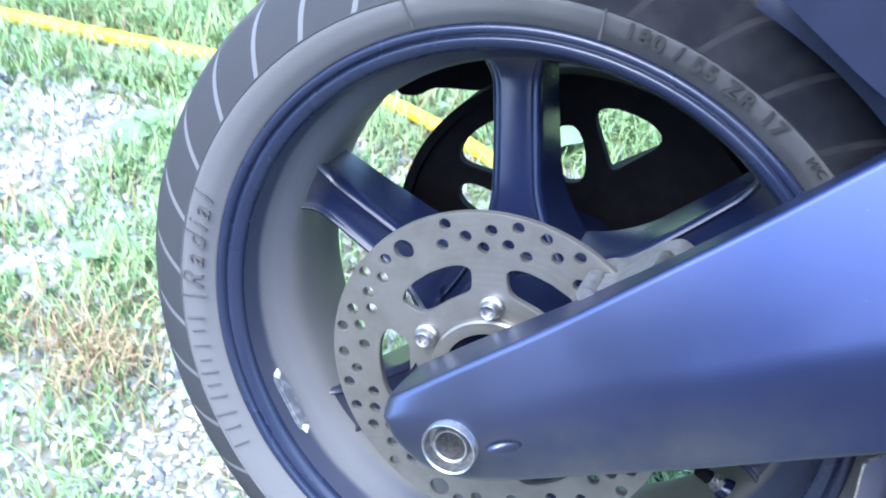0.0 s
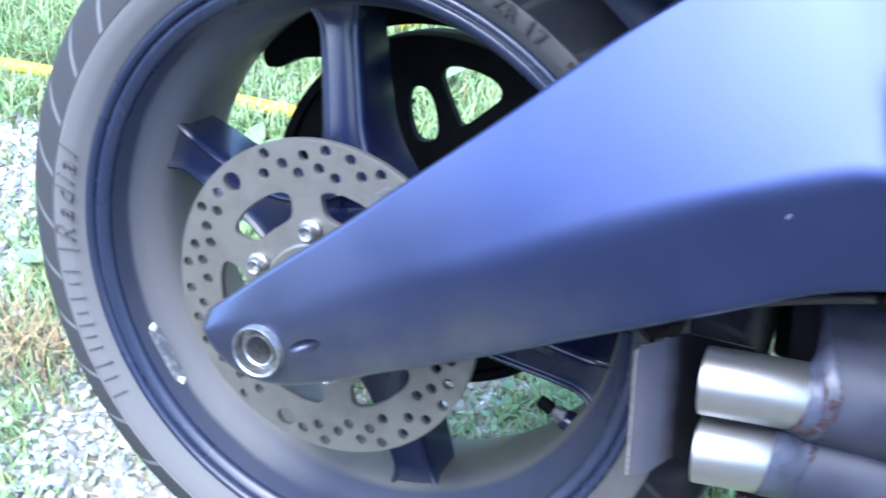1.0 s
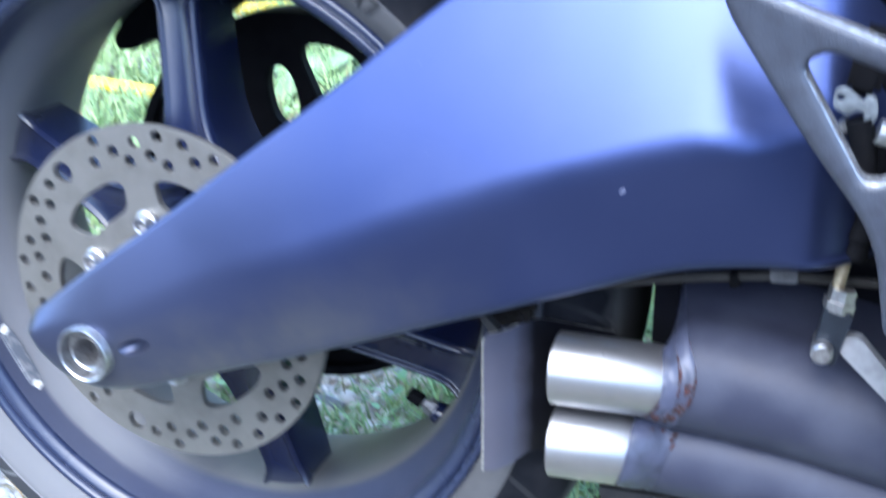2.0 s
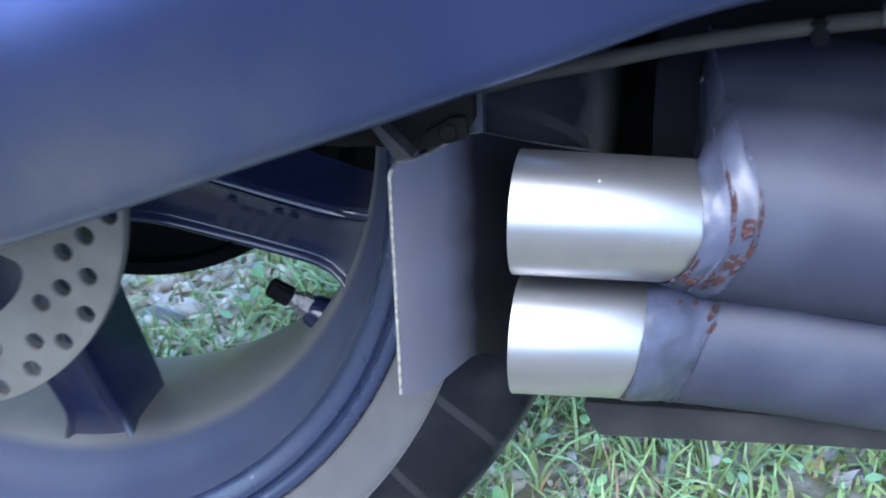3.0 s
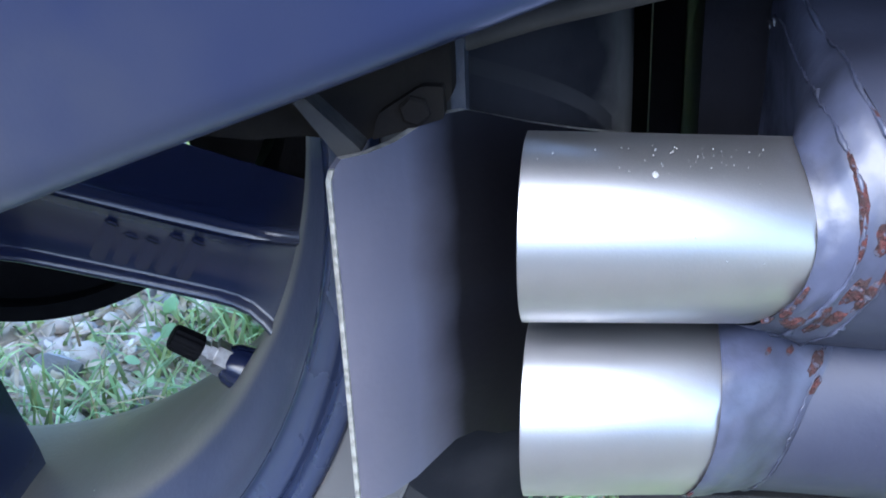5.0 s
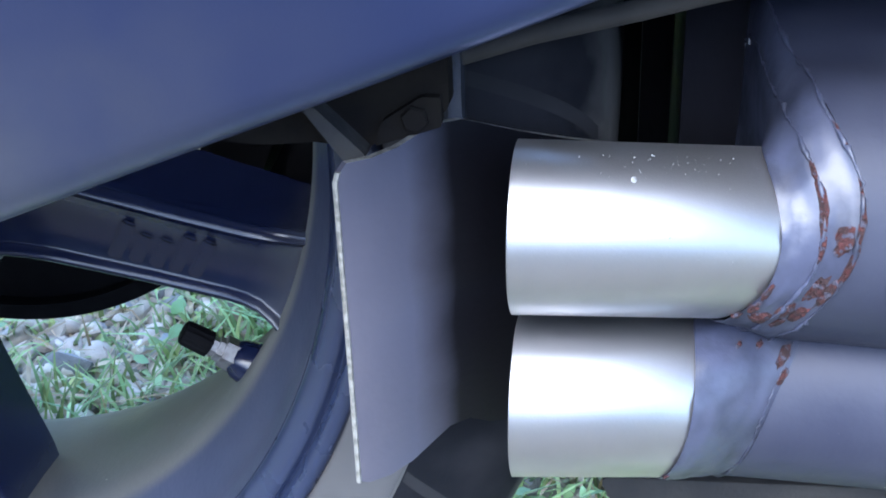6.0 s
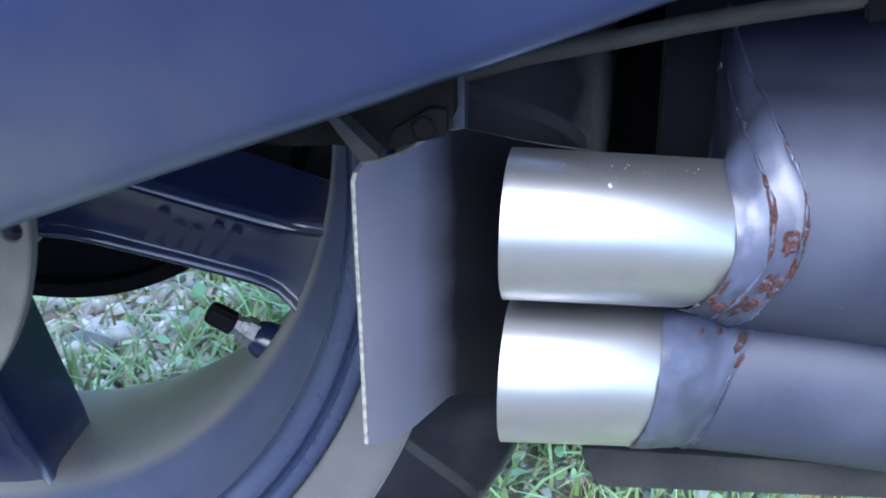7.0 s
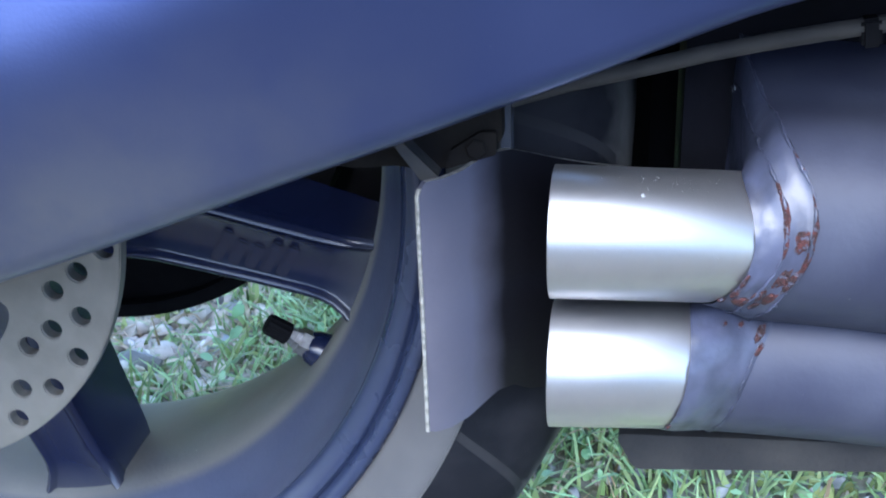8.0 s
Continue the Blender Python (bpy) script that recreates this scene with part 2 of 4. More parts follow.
LEAF = material("broad_leaf", (0.18, 0.32, 0.13), 0.38, 0.0, (0.25, 0.38, 0.18), 50, island=0.25, bump=0.3, bump_scale=160)


# ---- shapes ----
def mesh(name, verts, faces, smooth=35.0):
    d = bpy.data.meshes.new(name)
    d.from_pydata([tuple(v) for v in verts], [], faces)
    d.update()
    if smooth:
        d.shade_smooth()
        d.set_sharp_from_angle(angle=radians(smooth))
    return d


def part(name, data, mat, parent, label="", m=None):
    """Links a mesh (or a bmesh) as one part under a thing or a part."""
    if isinstance(data, bmesh.types.BMesh):
        d = bpy.data.meshes.new(name)
        bmesh.ops.recalc_face_normals(data, faces=data.faces)
        data.to_mesh(d)
        data.free()
        d.shade_smooth()
        d.set_sharp_from_angle(angle=radians(35))
        data = d
    if not data.materials:
        data.materials.append(mat)
    ob = new(name, data)
    ob.parent = parent
    if m is not None:
        ob.matrix_basis = m
    return tagged(ob, label)


def fixed(name, verts, faces, smooth=35.0):
    """A mesh with its normals turned outwards."""
    d = mesh(name, verts, faces, 0)
    b = bmesh.new()
    b.from_mesh(d)
    bmesh.ops.recalc_face_normals(b, faces=b.faces)
    b.to_mesh(d)
    b.free()
    if smooth:
        d.shade_smooth()
        d.set_sharp_from_angle(angle=radians(smooth))
    return d


def lathe(name, profile, n=96, closed=False, smooth=35.0):
    """Turns (y, r) pairs round the y axis."""
    v, f, k = [], [], len(profile)
    for i in range(n):
        a = 2 * math.pi * i / n
        v += [(r * math.cos(a), y, r * math.sin(a)) for y, r in profile]
    for i in range(n):
        j = (i + 1) % n
        for p in range(k if closed else k - 1):
            q = (p + 1) % k
            f.append((i * k + p, i * k + q, j * k + q, j * k + p))
    return fixed(name, v, f, smooth)


def loft(name, rings, cap=True, smooth=35.0):
    """Joins rings of equally many points."""
    k = len(rings[0])
    v = [p for r in rings for p in r]
    f = []
    for i in range(len(rings) - 1):
        for p in range(k):
            q = (p + 1) % k
            f.append((i * k + p, i * k + q, (i + 1) * k + q, (i + 1) * k + p))
    if cap:
        f += [tuple(range(k)), tuple(range((len(rings) - 1) * k, len(rings) * k))]
    return fixed(name, v, f, smooth)


def tube(name, points, radii, n=24, cap=True, smooth=35.0):
    """A round bar through points; radii: one or one for each."""
    pts = [Vector(p) for p in points]
    if not isinstance(radii, (list, tuple)):
        radii = [radii] * len(pts)
    rings, side = [], None
    for i, p in enumerate(pts):
        d = (pts[min(i + 1, len(pts) - 1)] - pts[max(i - 1, 0)]).normalized()
        if side is None:
            side = d.orthogonal().normalized()
        side = (side - d * side.dot(d)).normalized()
        up = d.cross(side)
        rings.append([p + (side * math.cos(2 * math.pi * j / n) + up * math.sin(2 * math.pi * j / n)) * radii[i] for j in range(n)])
    return loft(name, rings, cap, smooth)


def inside(poly, x, z):
    hit = False
    for i in range(len(poly)):
        (x0, z0), (x1, z1) = poly[i - 1], poly[i]
        if (z0 > z) != (z1 > z) and x < (x1 - x0) * (z - z0) / (z1 - z0) + x0:
            hit = not hit
    return hit


def plate(name, outer, holes, y0, y1, bevel=0.0, smooth=35.0):
    """A flat plate in the xz plane, from y0 to y1, with holes through it."""
    loops = [outer, *holes]
    pts, edges, first = [], [], []
    for l in loops:
        b = len(pts)
        first.append(b)
        pts += [Vector(p) for p in l]
        edges += [(b + i, b + (i + 1) % len(l)) for i in range(len(l))]
    vs, _, fs, *_ = geometry.delaunay_2d_cdt(pts, edges, [], 1, 1e-7)
    keep = []
    for f in fs:
        cx, cz = sum(vs[i].x for i in f) / len(f), sum(vs[i].y for i in f) / len(f)
        if not any(inside(h, cx, cz) for h in holes):
            keep.append(tuple(f))
    n = len(vs)
    v = [(p.x, y0, p.y) for p in vs] + [(p.x, y1, p.y) for p in vs]
    f = keep + [tuple(i + n for i in reversed(t)) for t in keep]
    count = {}
    for t in keep:
        for i in range(len(t)):
            e = (t[i], t[(i + 1) % len(t)])
            count[frozenset(e)] = None if frozenset(e) in count else e
    f += [(e[0], e[1], e[1] + n, e[0] + n) for e in count.values() if e]
    d = fixed(name, v, f, smooth)
    if bevel:
        b = bmesh.new()
        b.from_mesh(d)
        rim = [e for e in b.edges if len(e.link_faces) == 2 and e.calc_face_angle(0) > 1.0]
        bmesh.ops.bevel(b, geom=rim, offset=bevel, segments=2, affect="EDGES", clamp_overlap=True)
        b.to_mesh(d)
        b.free()
        d.shade_smooth()
        d.set_sharp_from_angle(angle=radians(40))
    return d


def soft_plate(name, outer, holes, y0, y1, r, steps=4):
    """A flat plate like plate(), its front edges rounded by r."""
    def inset(loop, d, sign):
        out = []
        for i in range(len(loop)):
            a, b = Vector(loop[i - 1]), Vector(loop[(i + 1) % len(loop)])
            t = (b - a).normalized()
            out.append(Vector(loop[i]) + Vector((-t.y, t.x)) * d * sign)
        return out

    def area(loop):
        return sum(loop[i - 1][0] * loop[i][1] - loop[i][0] * loop[i - 1][1] for i in range(len(loop)))

    loops = [(outer, 1 if area(outer) > 0 else -1)] + [(h, -1 if area(h) > 0 else 1) for h in holes]
    v, f = [], []
    layers = [(y1, r * 0.3), (y1 - r * 0.3, 0.0), (y0 + r, 0.0)]
    layers += [(y0 + r * (1 - math.sin(math.pi / 2 * k / steps)), r * (1 - math.cos(math.pi / 2 * k / steps))) for k in range(1, steps + 1)]
    rims = {y0: [], y1: []}
    for loop, sign in loops:
        first = len(v)
        for y, d in layers:
            v += [(p.x, y, p.y) for p in inset(loop, d, sign)]
        n = len(loop)
        for l in range(len(layers) - 1):
            for i in range(n):
                q = (i + 1) % n
                f.append((first + l * n + i, first + l * n + q, first + (l + 1) * n + q, first + (l + 1) * n + i))
        rims[y1].append(list(range(first, first + n)))
        rims[y0].append(list(range(first + (len(layers) - 1) * n, first + len(layers) * n)))
    for level, rim in rims.items():
        ids = [i for loop in rim for i in loop]
        at = {i: k for k, i in enumerate(ids)}
        edges = [(at[loop[i]], at[loop[(i + 1) % len(loop)]]) for loop in rim for i in range(len(loop))]
        flat = [Vector((v[i][0], v[i][2])) for i in ids]
        vs, _, fs, orig, *_ = geometry.delaunay_2d_cdt(flat, edges, [], 1, 1e-9)
        for t in fs:
            cx, cz = sum(vs[i].x for i in t) / len(t), sum(vs[i].y for i in t) / len(t)
            if not any(inside([(v[i][0], v[i][2]) for i in loop], cx, cz) for loop in rim[1:]):
                corner = []
                for i in t:
                    if orig[i]:
                        corner.append(ids[orig[i][0]])
                    else:
                        corner.append(len(v))
                        v.append((vs[i].x, level, vs[i].y))
                f.append(tuple(corner))
    return fixed(name, v, f, 40)


def rounded(poly, radius, n=6):
    """A polygon with its corners rounded."""
    out = []
    for i in range(len(poly)):
        a, p, b = Vector(poly[i - 1]), Vector(poly[i]), Vector(poly[(i + 1) % len(poly)])
        u, w = a - p, b - p
        r = radius[i] if isinstance(radius, (list, tuple)) else radius
        r = min(r, u.length * 0.45, w.length * 0.45)
        s, e = p + u.normalized() * r, p + w.normalized() * r
        for k in range(n + 1):
            t = k / n
            out.append(tuple(s * (1 - t) ** 2 + p * 2 * t * (1 - t) + e * t * t))
    return out


def polar(r, deg):
    return (r * math.cos(radians(deg)), r * math.sin(radians(deg)))


def ring2d(r, n=96):
    return [polar(r, 360 * i / n) for i in range(n)]


def slab(size, bevel=0.002):
    b = bmesh.new()
    bmesh.ops.create_cube(b, size=1, matrix=Matrix.Diagonal((*size, 1)))
    bmesh.ops.bevel(b, geom=list(b.edges), offset=bevel, segments=2, affect="EDGES")
    return b


def line(x, knots):
    """Reads a smooth curve through knots (x, value)."""
    for (x0, v0), (x1, v1) in zip(knots, knots[1:]):
        if x <= x1:
            return v0 + (v1 - v0) * max(0.0, (x - x0) / (x1 - x0))
    return knots[-1][1]


# ---- ground ----
def gridline(n, near, far):
    k = math.asinh(far / near)
    return [near * math.sinh(k * (2 * i / n - 1)) for i in range(n + 1)]


def ground_height(x, y):
    return 0.006 * noise.noise((x * 4, y * 4, 1.7)) + 0.004 * noise.noise((x * 13, y * 13, 5.0))


N = 150
xs = gridline(N, 0.5, 60.0)
gv = [(x, y, ground_height(x, y)) for x in xs for y in xs]
gf = [(i * (N + 1) + j, (i + 1) * (N + 1) + j, (i + 1) * (N + 1) + j + 1, i * (N + 1) + j + 1) for i in range(N) for j in range(N)]
ground = part("ground", mesh("ground", gv, gf, 180), SOIL, None)
tagged(ground, "stony soil yard with patchy grass and gravel", "ground", kind="structure")
rng = np.random.default_rng(7)


def dark_front(y):
    """1 on the unseen front strip, bared and darkened in place of shade there, 0 behind it."""
    return max(0.0, min(1.0, (-0.20 - y) / 0.20))


def patch(x, y):
    """How grassy a spot is, 0 to 1."""
    bare = sum(math.exp(-((x - a) ** 2 + (y - b) ** 2) / (c * c)) for a, b, c in ((-0.95, 0.36, 0.10), (-0.32, -0.04, 0.10), (-0.62, 0.16, 0.04), (-0.02, 0.17, 0.07), (-0.75, 0.43, 0.08), (-0.78, 0.28, 0.05), (0.20, -0.85, 0.95)))
    bare = min(bare, 1.5) + 2.0 * dark_front(y)
    return 0.80 - 0.65 * bare + 0.50 * noise.noise((x * 2.6, y * 2.6, 3.3)) + 0.40 * noise.noise((x * 9, y * 9, 8.1))


HOSE_LINE = ((-2.7, 0.40), (-1.02, 0.598), (-0.69, 0.632), (-0.50, 0.655), (-0.38, 0.648), (-0.22, 0.572), (-0.12, 0.52), (0.0, 0.48), (0.25, 0.51), (1.8, 0.60))


def hose_y(x):
    return sum(line(x + d, HOSE_LINE) for d in (-0.12, -0.06, 0, 0.06, 0.12)) / 5


def scatter(n, x0, x1, y0, y1, keep):
    out = []
    while len(out) < n:
        x, y = rng.uniform(x0, x1), rng.uniform(y0, y1)
        if rng.random() < keep(x, y):
            out.append((x, y, ground_height(x, y)))
    return out


def stones(name, spots, size, mat, label, fine=1):
    b = bmesh.new()
    bmesh.ops.create_icosphere(b, subdivisions=fine, radius=1)
    base = np.array([v.co for v in b.verts])
    faces = np.array([[v.index for v in f.verts] for f in b.faces])
    b.free()
    v, f = [], []
    for i, p in enumerate(spots):
        s = size * math.exp(rng.normal(0, 0.38))
        k = base * (1 + rng.normal(0, 0.16 / fine ** 1.5, (len(base), 1)) + 0.22 * (fine > 1) * np.sin(base @ rng.normal(0, 1.6, (3, 1)) + rng.uniform(0, 6)))
        k = k * np.array([s, s * rng.uniform(0.6, 1.0), s * rng.uniform(0.35, 0.7)])
        turn = np.array(Euler((rng.normal(0, 0.35), rng.normal(0, 0.35), rng.uniform(0, 6.3))).to_matrix())
        v.append(k @ turn.T + np.array(p) + (0, 0, s * 0.25))
        f.append(faces + i * len(base))
    d = mesh(name, np.concatenate(v).tolist(), np.concatenate(f).tolist(), 48)
    return tagged(part(name, d, mat, None), label, "gravel", kind="stuff")


def blades(name, spots, mat, label, low, high, width, flop, category):
    v, f = [], []
    for x, y, z in spots:
        h, a = rng.uniform(low, high) * (0.26 + 0.74 * max(0.0, min(1.0, patch(x, y) * 1.15))), rng.uniform(0, 6.283)
        w, bend, side = width * rng.uniform(0.6, 1.3), rng.uniform(0.3, 1.0) * flop, rng.uniform(-0.4, 0.4)
        cx, cy = math.cos(a), math.sin(a)
        b = len(v)
        for k in range(4):
            t = k / 3
            lean = h * bend * t * t
            up = h * t * math.sqrt(max(0.05, 1 - (bend * t) ** 2 * 0.8))
            ww = w * (1 - t) ** 0.6 + 0.0002
            px, py = x + cx * lean - cy * side * lean, y + cy * lean + cx * side * lean
            v += [(px - cy * ww, py + cx * ww, z + up - 0.002), (px + cy * ww, py - cx * ww, z + up - 0.002)]
        f += [(b + 2 * k, b + 2 * k + 1, b + 2 * k + 3, b + 2 * k + 2) for k in range(3)]
    return tagged(part(name, mesh(name, v, f, 180), mat, None), label, category, kind="stuff")


NEAR = (-1.6, 1.0, -0.9, 1.7)


def fade(x, y):
    """Thins what grows densely towards the edge of the yard's middle."""
    d = min(x - NEAR[0], NEAR[1] - x, y - NEAR[2], NEAR[3] - y) + 0.10 * noise.noise((x * 3, y * 3, 6.0))
    return max(0.12, min(1.0, d / 0.40))


stones("gravel", scatter(29000, *NEAR, lambda x, y: (1.0 - 0.95 * dark_front(y)) * (1.0 - 0.88 * max(0, min(1, patch(x, y)))) * (1.0 - 0.6 * max(0.0, min(1.0, (x - 0.15) / 0.15)))), 0.0050, STONE, "pale grey crushed gravel lying in the grass")
PALE = material("pale_gravel", (0.62, 0.56, 0.47), 0.85, 0.0, (0.46, 0.40, 0.32), 70, bump=0.4, bump_scale=300, island=0.35)
stones("gravel", [(x, y, ground_height(x, y) + 0.002) for x, y in rng.normal((0.0, 0.17), (0.13, 0.10), (3000, 2))], 0.0043, PALE, "pale limestone gravel behind the wheel", 2)
clumps = scatter(4700, *NEAR, lambda x, y: fade(x, y) * max(0.07, min(1, patch(x, y) * 1.4 - 0.10)))
tufts = []
for x, y, z in clumps:
    for _ in range(rng.integers(12, 34)):
        px, py = x + rng.normal(0, 0.022), y + rng.normal(0, 0.022)
        if abs(py - hose_y(px)) < 0.022:
            continue
        tufts.append((px, py, ground_height(px, py)))
blades("grass", tufts, GRASS, "short patchy green grass growing through gravel", 0.018, 0.075, 0.0014, 0.95, "grass")
short = [(x, y, ground_height(x, y)) for x, y in rng.normal((0.02, 0.18), (0.13, 0.09), (620, 2))]
belly = np.random.default_rng(5).normal((0.46, 0.14), (0.13, 0.09), (620, 2))
short += [(x, y, ground_height(x, y)) for x, y in belly]
blades("grass", short, SHADE_GRASS, "short broad green grass behind and under the motorcycle", 0.022, 0.048, 0.0029, 1.12, "grass")
far = []
for x, y, z in scatter(5200, -4.5, 4.0, -3.0, 5.0, lambda x, y: max(0.0, min(1.0, 1.1 * patch(x, y))) * math.exp(-((x + 0.3) ** 2 + (y - 0.6) ** 2) / 5.0)):
    if not (-1.30 < x < 0.70 and -0.60 < y < 1.40):
        for _ in range(14):
            px, py = x + rng.normal(0, 0.05), y + rng.normal(0, 0.05)
            far.append((px, py, ground_height(px, py)))
blades("grass", far, GRASS, "patchy green grass further out in the yard", 0.03, 0.10, 0.0028, 0.95, "grass")
stones("gravel", [p for p in scatter(6000, -3.6, 3.0, -2.4, 3.8, lambda x, y: (1.0 - 0.9 * dark_front(y)) * (1.0 - 0.75 * max(0, min(1, patch(x, y)))) * math.exp(-((x + 0.3) ** 2 + (y - 0.6) ** 2) / 3.0)) if not (-1.6 < p[0] < 1.0 and -0.9 < p[1] < 1.7)], 0.008, STONE, "pale grey gravel further out in the yard")
straws = scatter(3800, *NEAR, lambda x, y: (1.0 - 0.9 * dark_front(y)) * min(1, 0.16 + 0.5 * max(0, min(1, noise.noise((x * 5, y * 5, 9.0)) + 0.35)) + math.exp(-((x + 0.47) ** 2 + (y - 0.04) ** 2) / 0.004) + 0.5 * math.exp(-((x + 0.72) ** 2 + (y - 0.22) ** 2) / 0.004)))
for cx, cy, count in ((-0.465, 0.045, 230), (-0.56, 0.06, 60), (-0.72, 0.22, 60)):
    for _ in range(count):
        px, py = cx + rng.normal(0, 0.035), cy + rng.normal(0, 0.030)
        straws.append((px, py, ground_height(px, py) + 0.012))
blades("dry_grass", straws, STRAW, "dry straw-coloured grass lying among the gravel", 0.03, 0.10, 0.0011, 1.1, "grass")


def litter(name, spots, mat, label):
    """Dry stalks lying flat over the stones."""
    v, f = [], []
    for x, y, z in spots:
        a, long, w = rng.uniform(0, 6.283), rng.uniform(0.008, 0.028), rng.uniform(0.0007, 0.0017)
        dx, dy, up, tilt = math.cos(a), math.sin(a), z + rng.uniform(0.004, 0.012), rng.uniform(-0.25, 0.25)
        b = len(v)
        for k in (-1.0, 0.0, 1.0):
            cx, cy, cz = x + dx * long * k, y + dy * long * k, up + tilt * long * k - 0.0015 * k * k
            ww = w * (1.0 - 0.5 * k * k)
            v += [(cx - dy * ww, cy + dx * ww, cz), (cx + dy * ww, cy - dx * ww, cz + 0.0004)]
        f += [(b, b + 1, b + 3, b + 2), (b + 2, b + 3, b + 5, b + 4)]
    return tagged(part(name, mesh(name, v, f, 180), mat, None), label, "litter", kind="stuff")


STALK = material("dead_stalk", (0.52, 0.44, 0.31), 0.75, 0.0, (0.34, 0.26, 0.17), 60, island=0.35)
stalks = [(x, y, ground_height(x, y)) for x, y in rng.normal((0.02, 0.18), (0.14, 0.11), (420, 2))]
stalks += scatter(900, -1.2, 0.7, -0.1, 0.9, lambda x, y: 1.0)
litter("dry_litter", stalks, STALK, "dead pale stalks lying over the gravel")


def clover(name, spots, mat, label):
    """Many small rounded leaves lying at a slant over the ground."""
    v, f = [], []
    for x, y, z in spots:
        r, a = rng.uniform(0.0025, 0.0062), rng.uniform(0, 6.283)
        tilt = np.array(Euler((rng.normal(0, 0.5), rng.normal(0, 0.5), a)).to_matrix())
        up = z + rng.uniform(0.004, 0.035)
        b = len(v)
        ring = [(-1.0, 0, 0), (-0.55, 0.55, 0.12), (0.25, 0.72, 0.16), (0.95, 0.35, 0.05), (1.2, 0, -0.08), (0.95, -0.35, 0.05), (0.25, -0.72, 0.16), (-0.55, -0.55, 0.12)]
        v += [tuple(tilt @ (np.array(p) * r) + (x, y, up)) for p in ring]
        f += [(b, b + 1, b + 7), (b + 1, b + 2, b + 6, b + 7), (b + 2, b + 3, b + 5, b + 6), (b + 3, b + 4, b + 5)]
    return tagged(part(name, mesh(name, v, f, 180), mat, None), label, "weed", kind="stuff")


clover("small_weeds", [p for p in scatter(9000, *NEAR, lambda x, y: fade(x, y) * max(0.10, min(1, patch(x, y) * 1.2 - 0.2))) if abs(p[1] - hose_y(p[0])) > 0.02], LEAF, "low small-leaved green weeds among the grass")


def leaf_mesh(length, width, curl):
    v, f, n = [], [], 8
    for i in range(n + 1):
        t = i / n
        w = width * math.sin(math.pi * min(1, 0.06 + 0.94 * t) ** 0.8) ** 0.9
        z = length * (0.28 * t - curl * t * t)
        v += [(length * t, -w, z + 0.18 * w), (length * t, 0, z - 0.1 * w), (length * t, w, z + 0.18 * w)]
        if i:
            b = 3 * i
            f += [(b - 3, b - 2, b + 1, b), (b - 2, b - 1, b + 2, b + 1)]
    return mesh("leaf", v, f, 180)


LEAVES = [leaf_mesh(0.085, 0.021, 0.25), leaf_mesh(0.06, 0.017, 0.35), leaf_mesh(0.11, 0.024, 0.4)]
for d in LEAVES:
    d.materials.append(LEAF)


def weed(x, y, count, size, seed):
    r = random.Random(seed)
    plant = tagged(new("weed_plant"), "broad-leaved green weed rooted in the gravel", "weed", "weeds in the yard")
    plant.matrix_basis = pose(x, y, ground_height(x, y), 0, 0, r.uniform(0, 360)) @ Matrix.Scale(size, 4)
    for i in range(count):
        part("leaf", LEAVES[i % 3], LEAF, plant, m=pose(0, 0, 0.002 * i, 0, r.uniform(-35, -2), i * 137.5 + r.uniform(-20, 20)))
    return plant


for i, (x, y, c, s) in enumerate(((-0.645, 0.45, 8, 0.8), (-0.71, 0.57, 7, 0.75), (-0.47, 0.50, 8, 0.85), (-0.62, 0.86, 7, 0.8), (-0.95, 0.42, 6, 0.6),
                                  (-0.05, 0.24, 5, 0.5), (-0.35, 0.8, 8, 1.1), (-0.9, 0.95, 8, 1.1), (-0.2, 0.62, 6, 0.9), (-0.12, 0.33, 5, 0.5), (-0.55, 0.2, 5, 0.7))):
    weed(x, y, c, s, i)

DEAD_LEAF = material("dead_leaf", (0.50, 0.42, 0.30), 0.7, 0.0, (0.36, 0.28, 0.18), 90, bump=0.4, bump_scale=260)
dead = leaf_mesh(0.034, 0.0075, 0.42)
for x, y, turn, lean in ((0.066, 0.160, 65, -8), (0.091, 0.188, 20, -4), (0.078, 0.200, 130, -12), (0.098, 0.128, 160, -6)):
    leaf = part("dead_leaf", dead, DEAD_LEAF, None, m=pose(x, y, ground_height(x, y) + 0.004, 0, lean, turn))
    tagged(leaf, "curled pale dead leaf lying on the gravel", "leaf", "dead leaves under the wheel")

# the hose comes back in a wide bend and runs on behind the bike
hose_line = [(0.9 - 3.5 * i / 79, 0.85 - 0.18 * (0.9 - 3.5 * i / 79) + 1.6 * max(0.0, 1.6 - 3.5 * i / 79) ** 2 + 0.02 * math.sin(0.5 * i)) for i in range(80)]
hose_line += [(-2.6 - 0.42 * math.sin(math.pi * i / 16), 0.88 + 0.46 * math.cos(math.pi * i / 16)) for i in range(1, 16)]
hose_line += [(x, hose_y(x)) for x in (-2.6 + 4.2 * i / 119 for i in range(120))]
hose_pts = [(x, y, 0.018 + 0.5 * ground_height(x, y)) for x, y in hose_line]
hose = tagged(part("garden_hose", tube("garden_hose", hose_pts, 0.0105, 14), HOSE, None), "bright yellow garden hose lying across the grass", "hose")

# Wall added out of view to cut off the low sky in reflections.
ADDED_WALL = material("rough_render", (0.15, 0.145, 0.13), 0.9, 0.0, (0.11, 0.11, 0.095), 3, bump=0.5, bump_scale=40)
wall = slab((14.0, 0.3, 2.5), 0.02)
tagged(part("added_wall", wall, ADDED_WALL, None, m=pose(0.5, -5.2, 1.22)), "plain grey wall added unseen against the low sky", "wall", kind="structure")

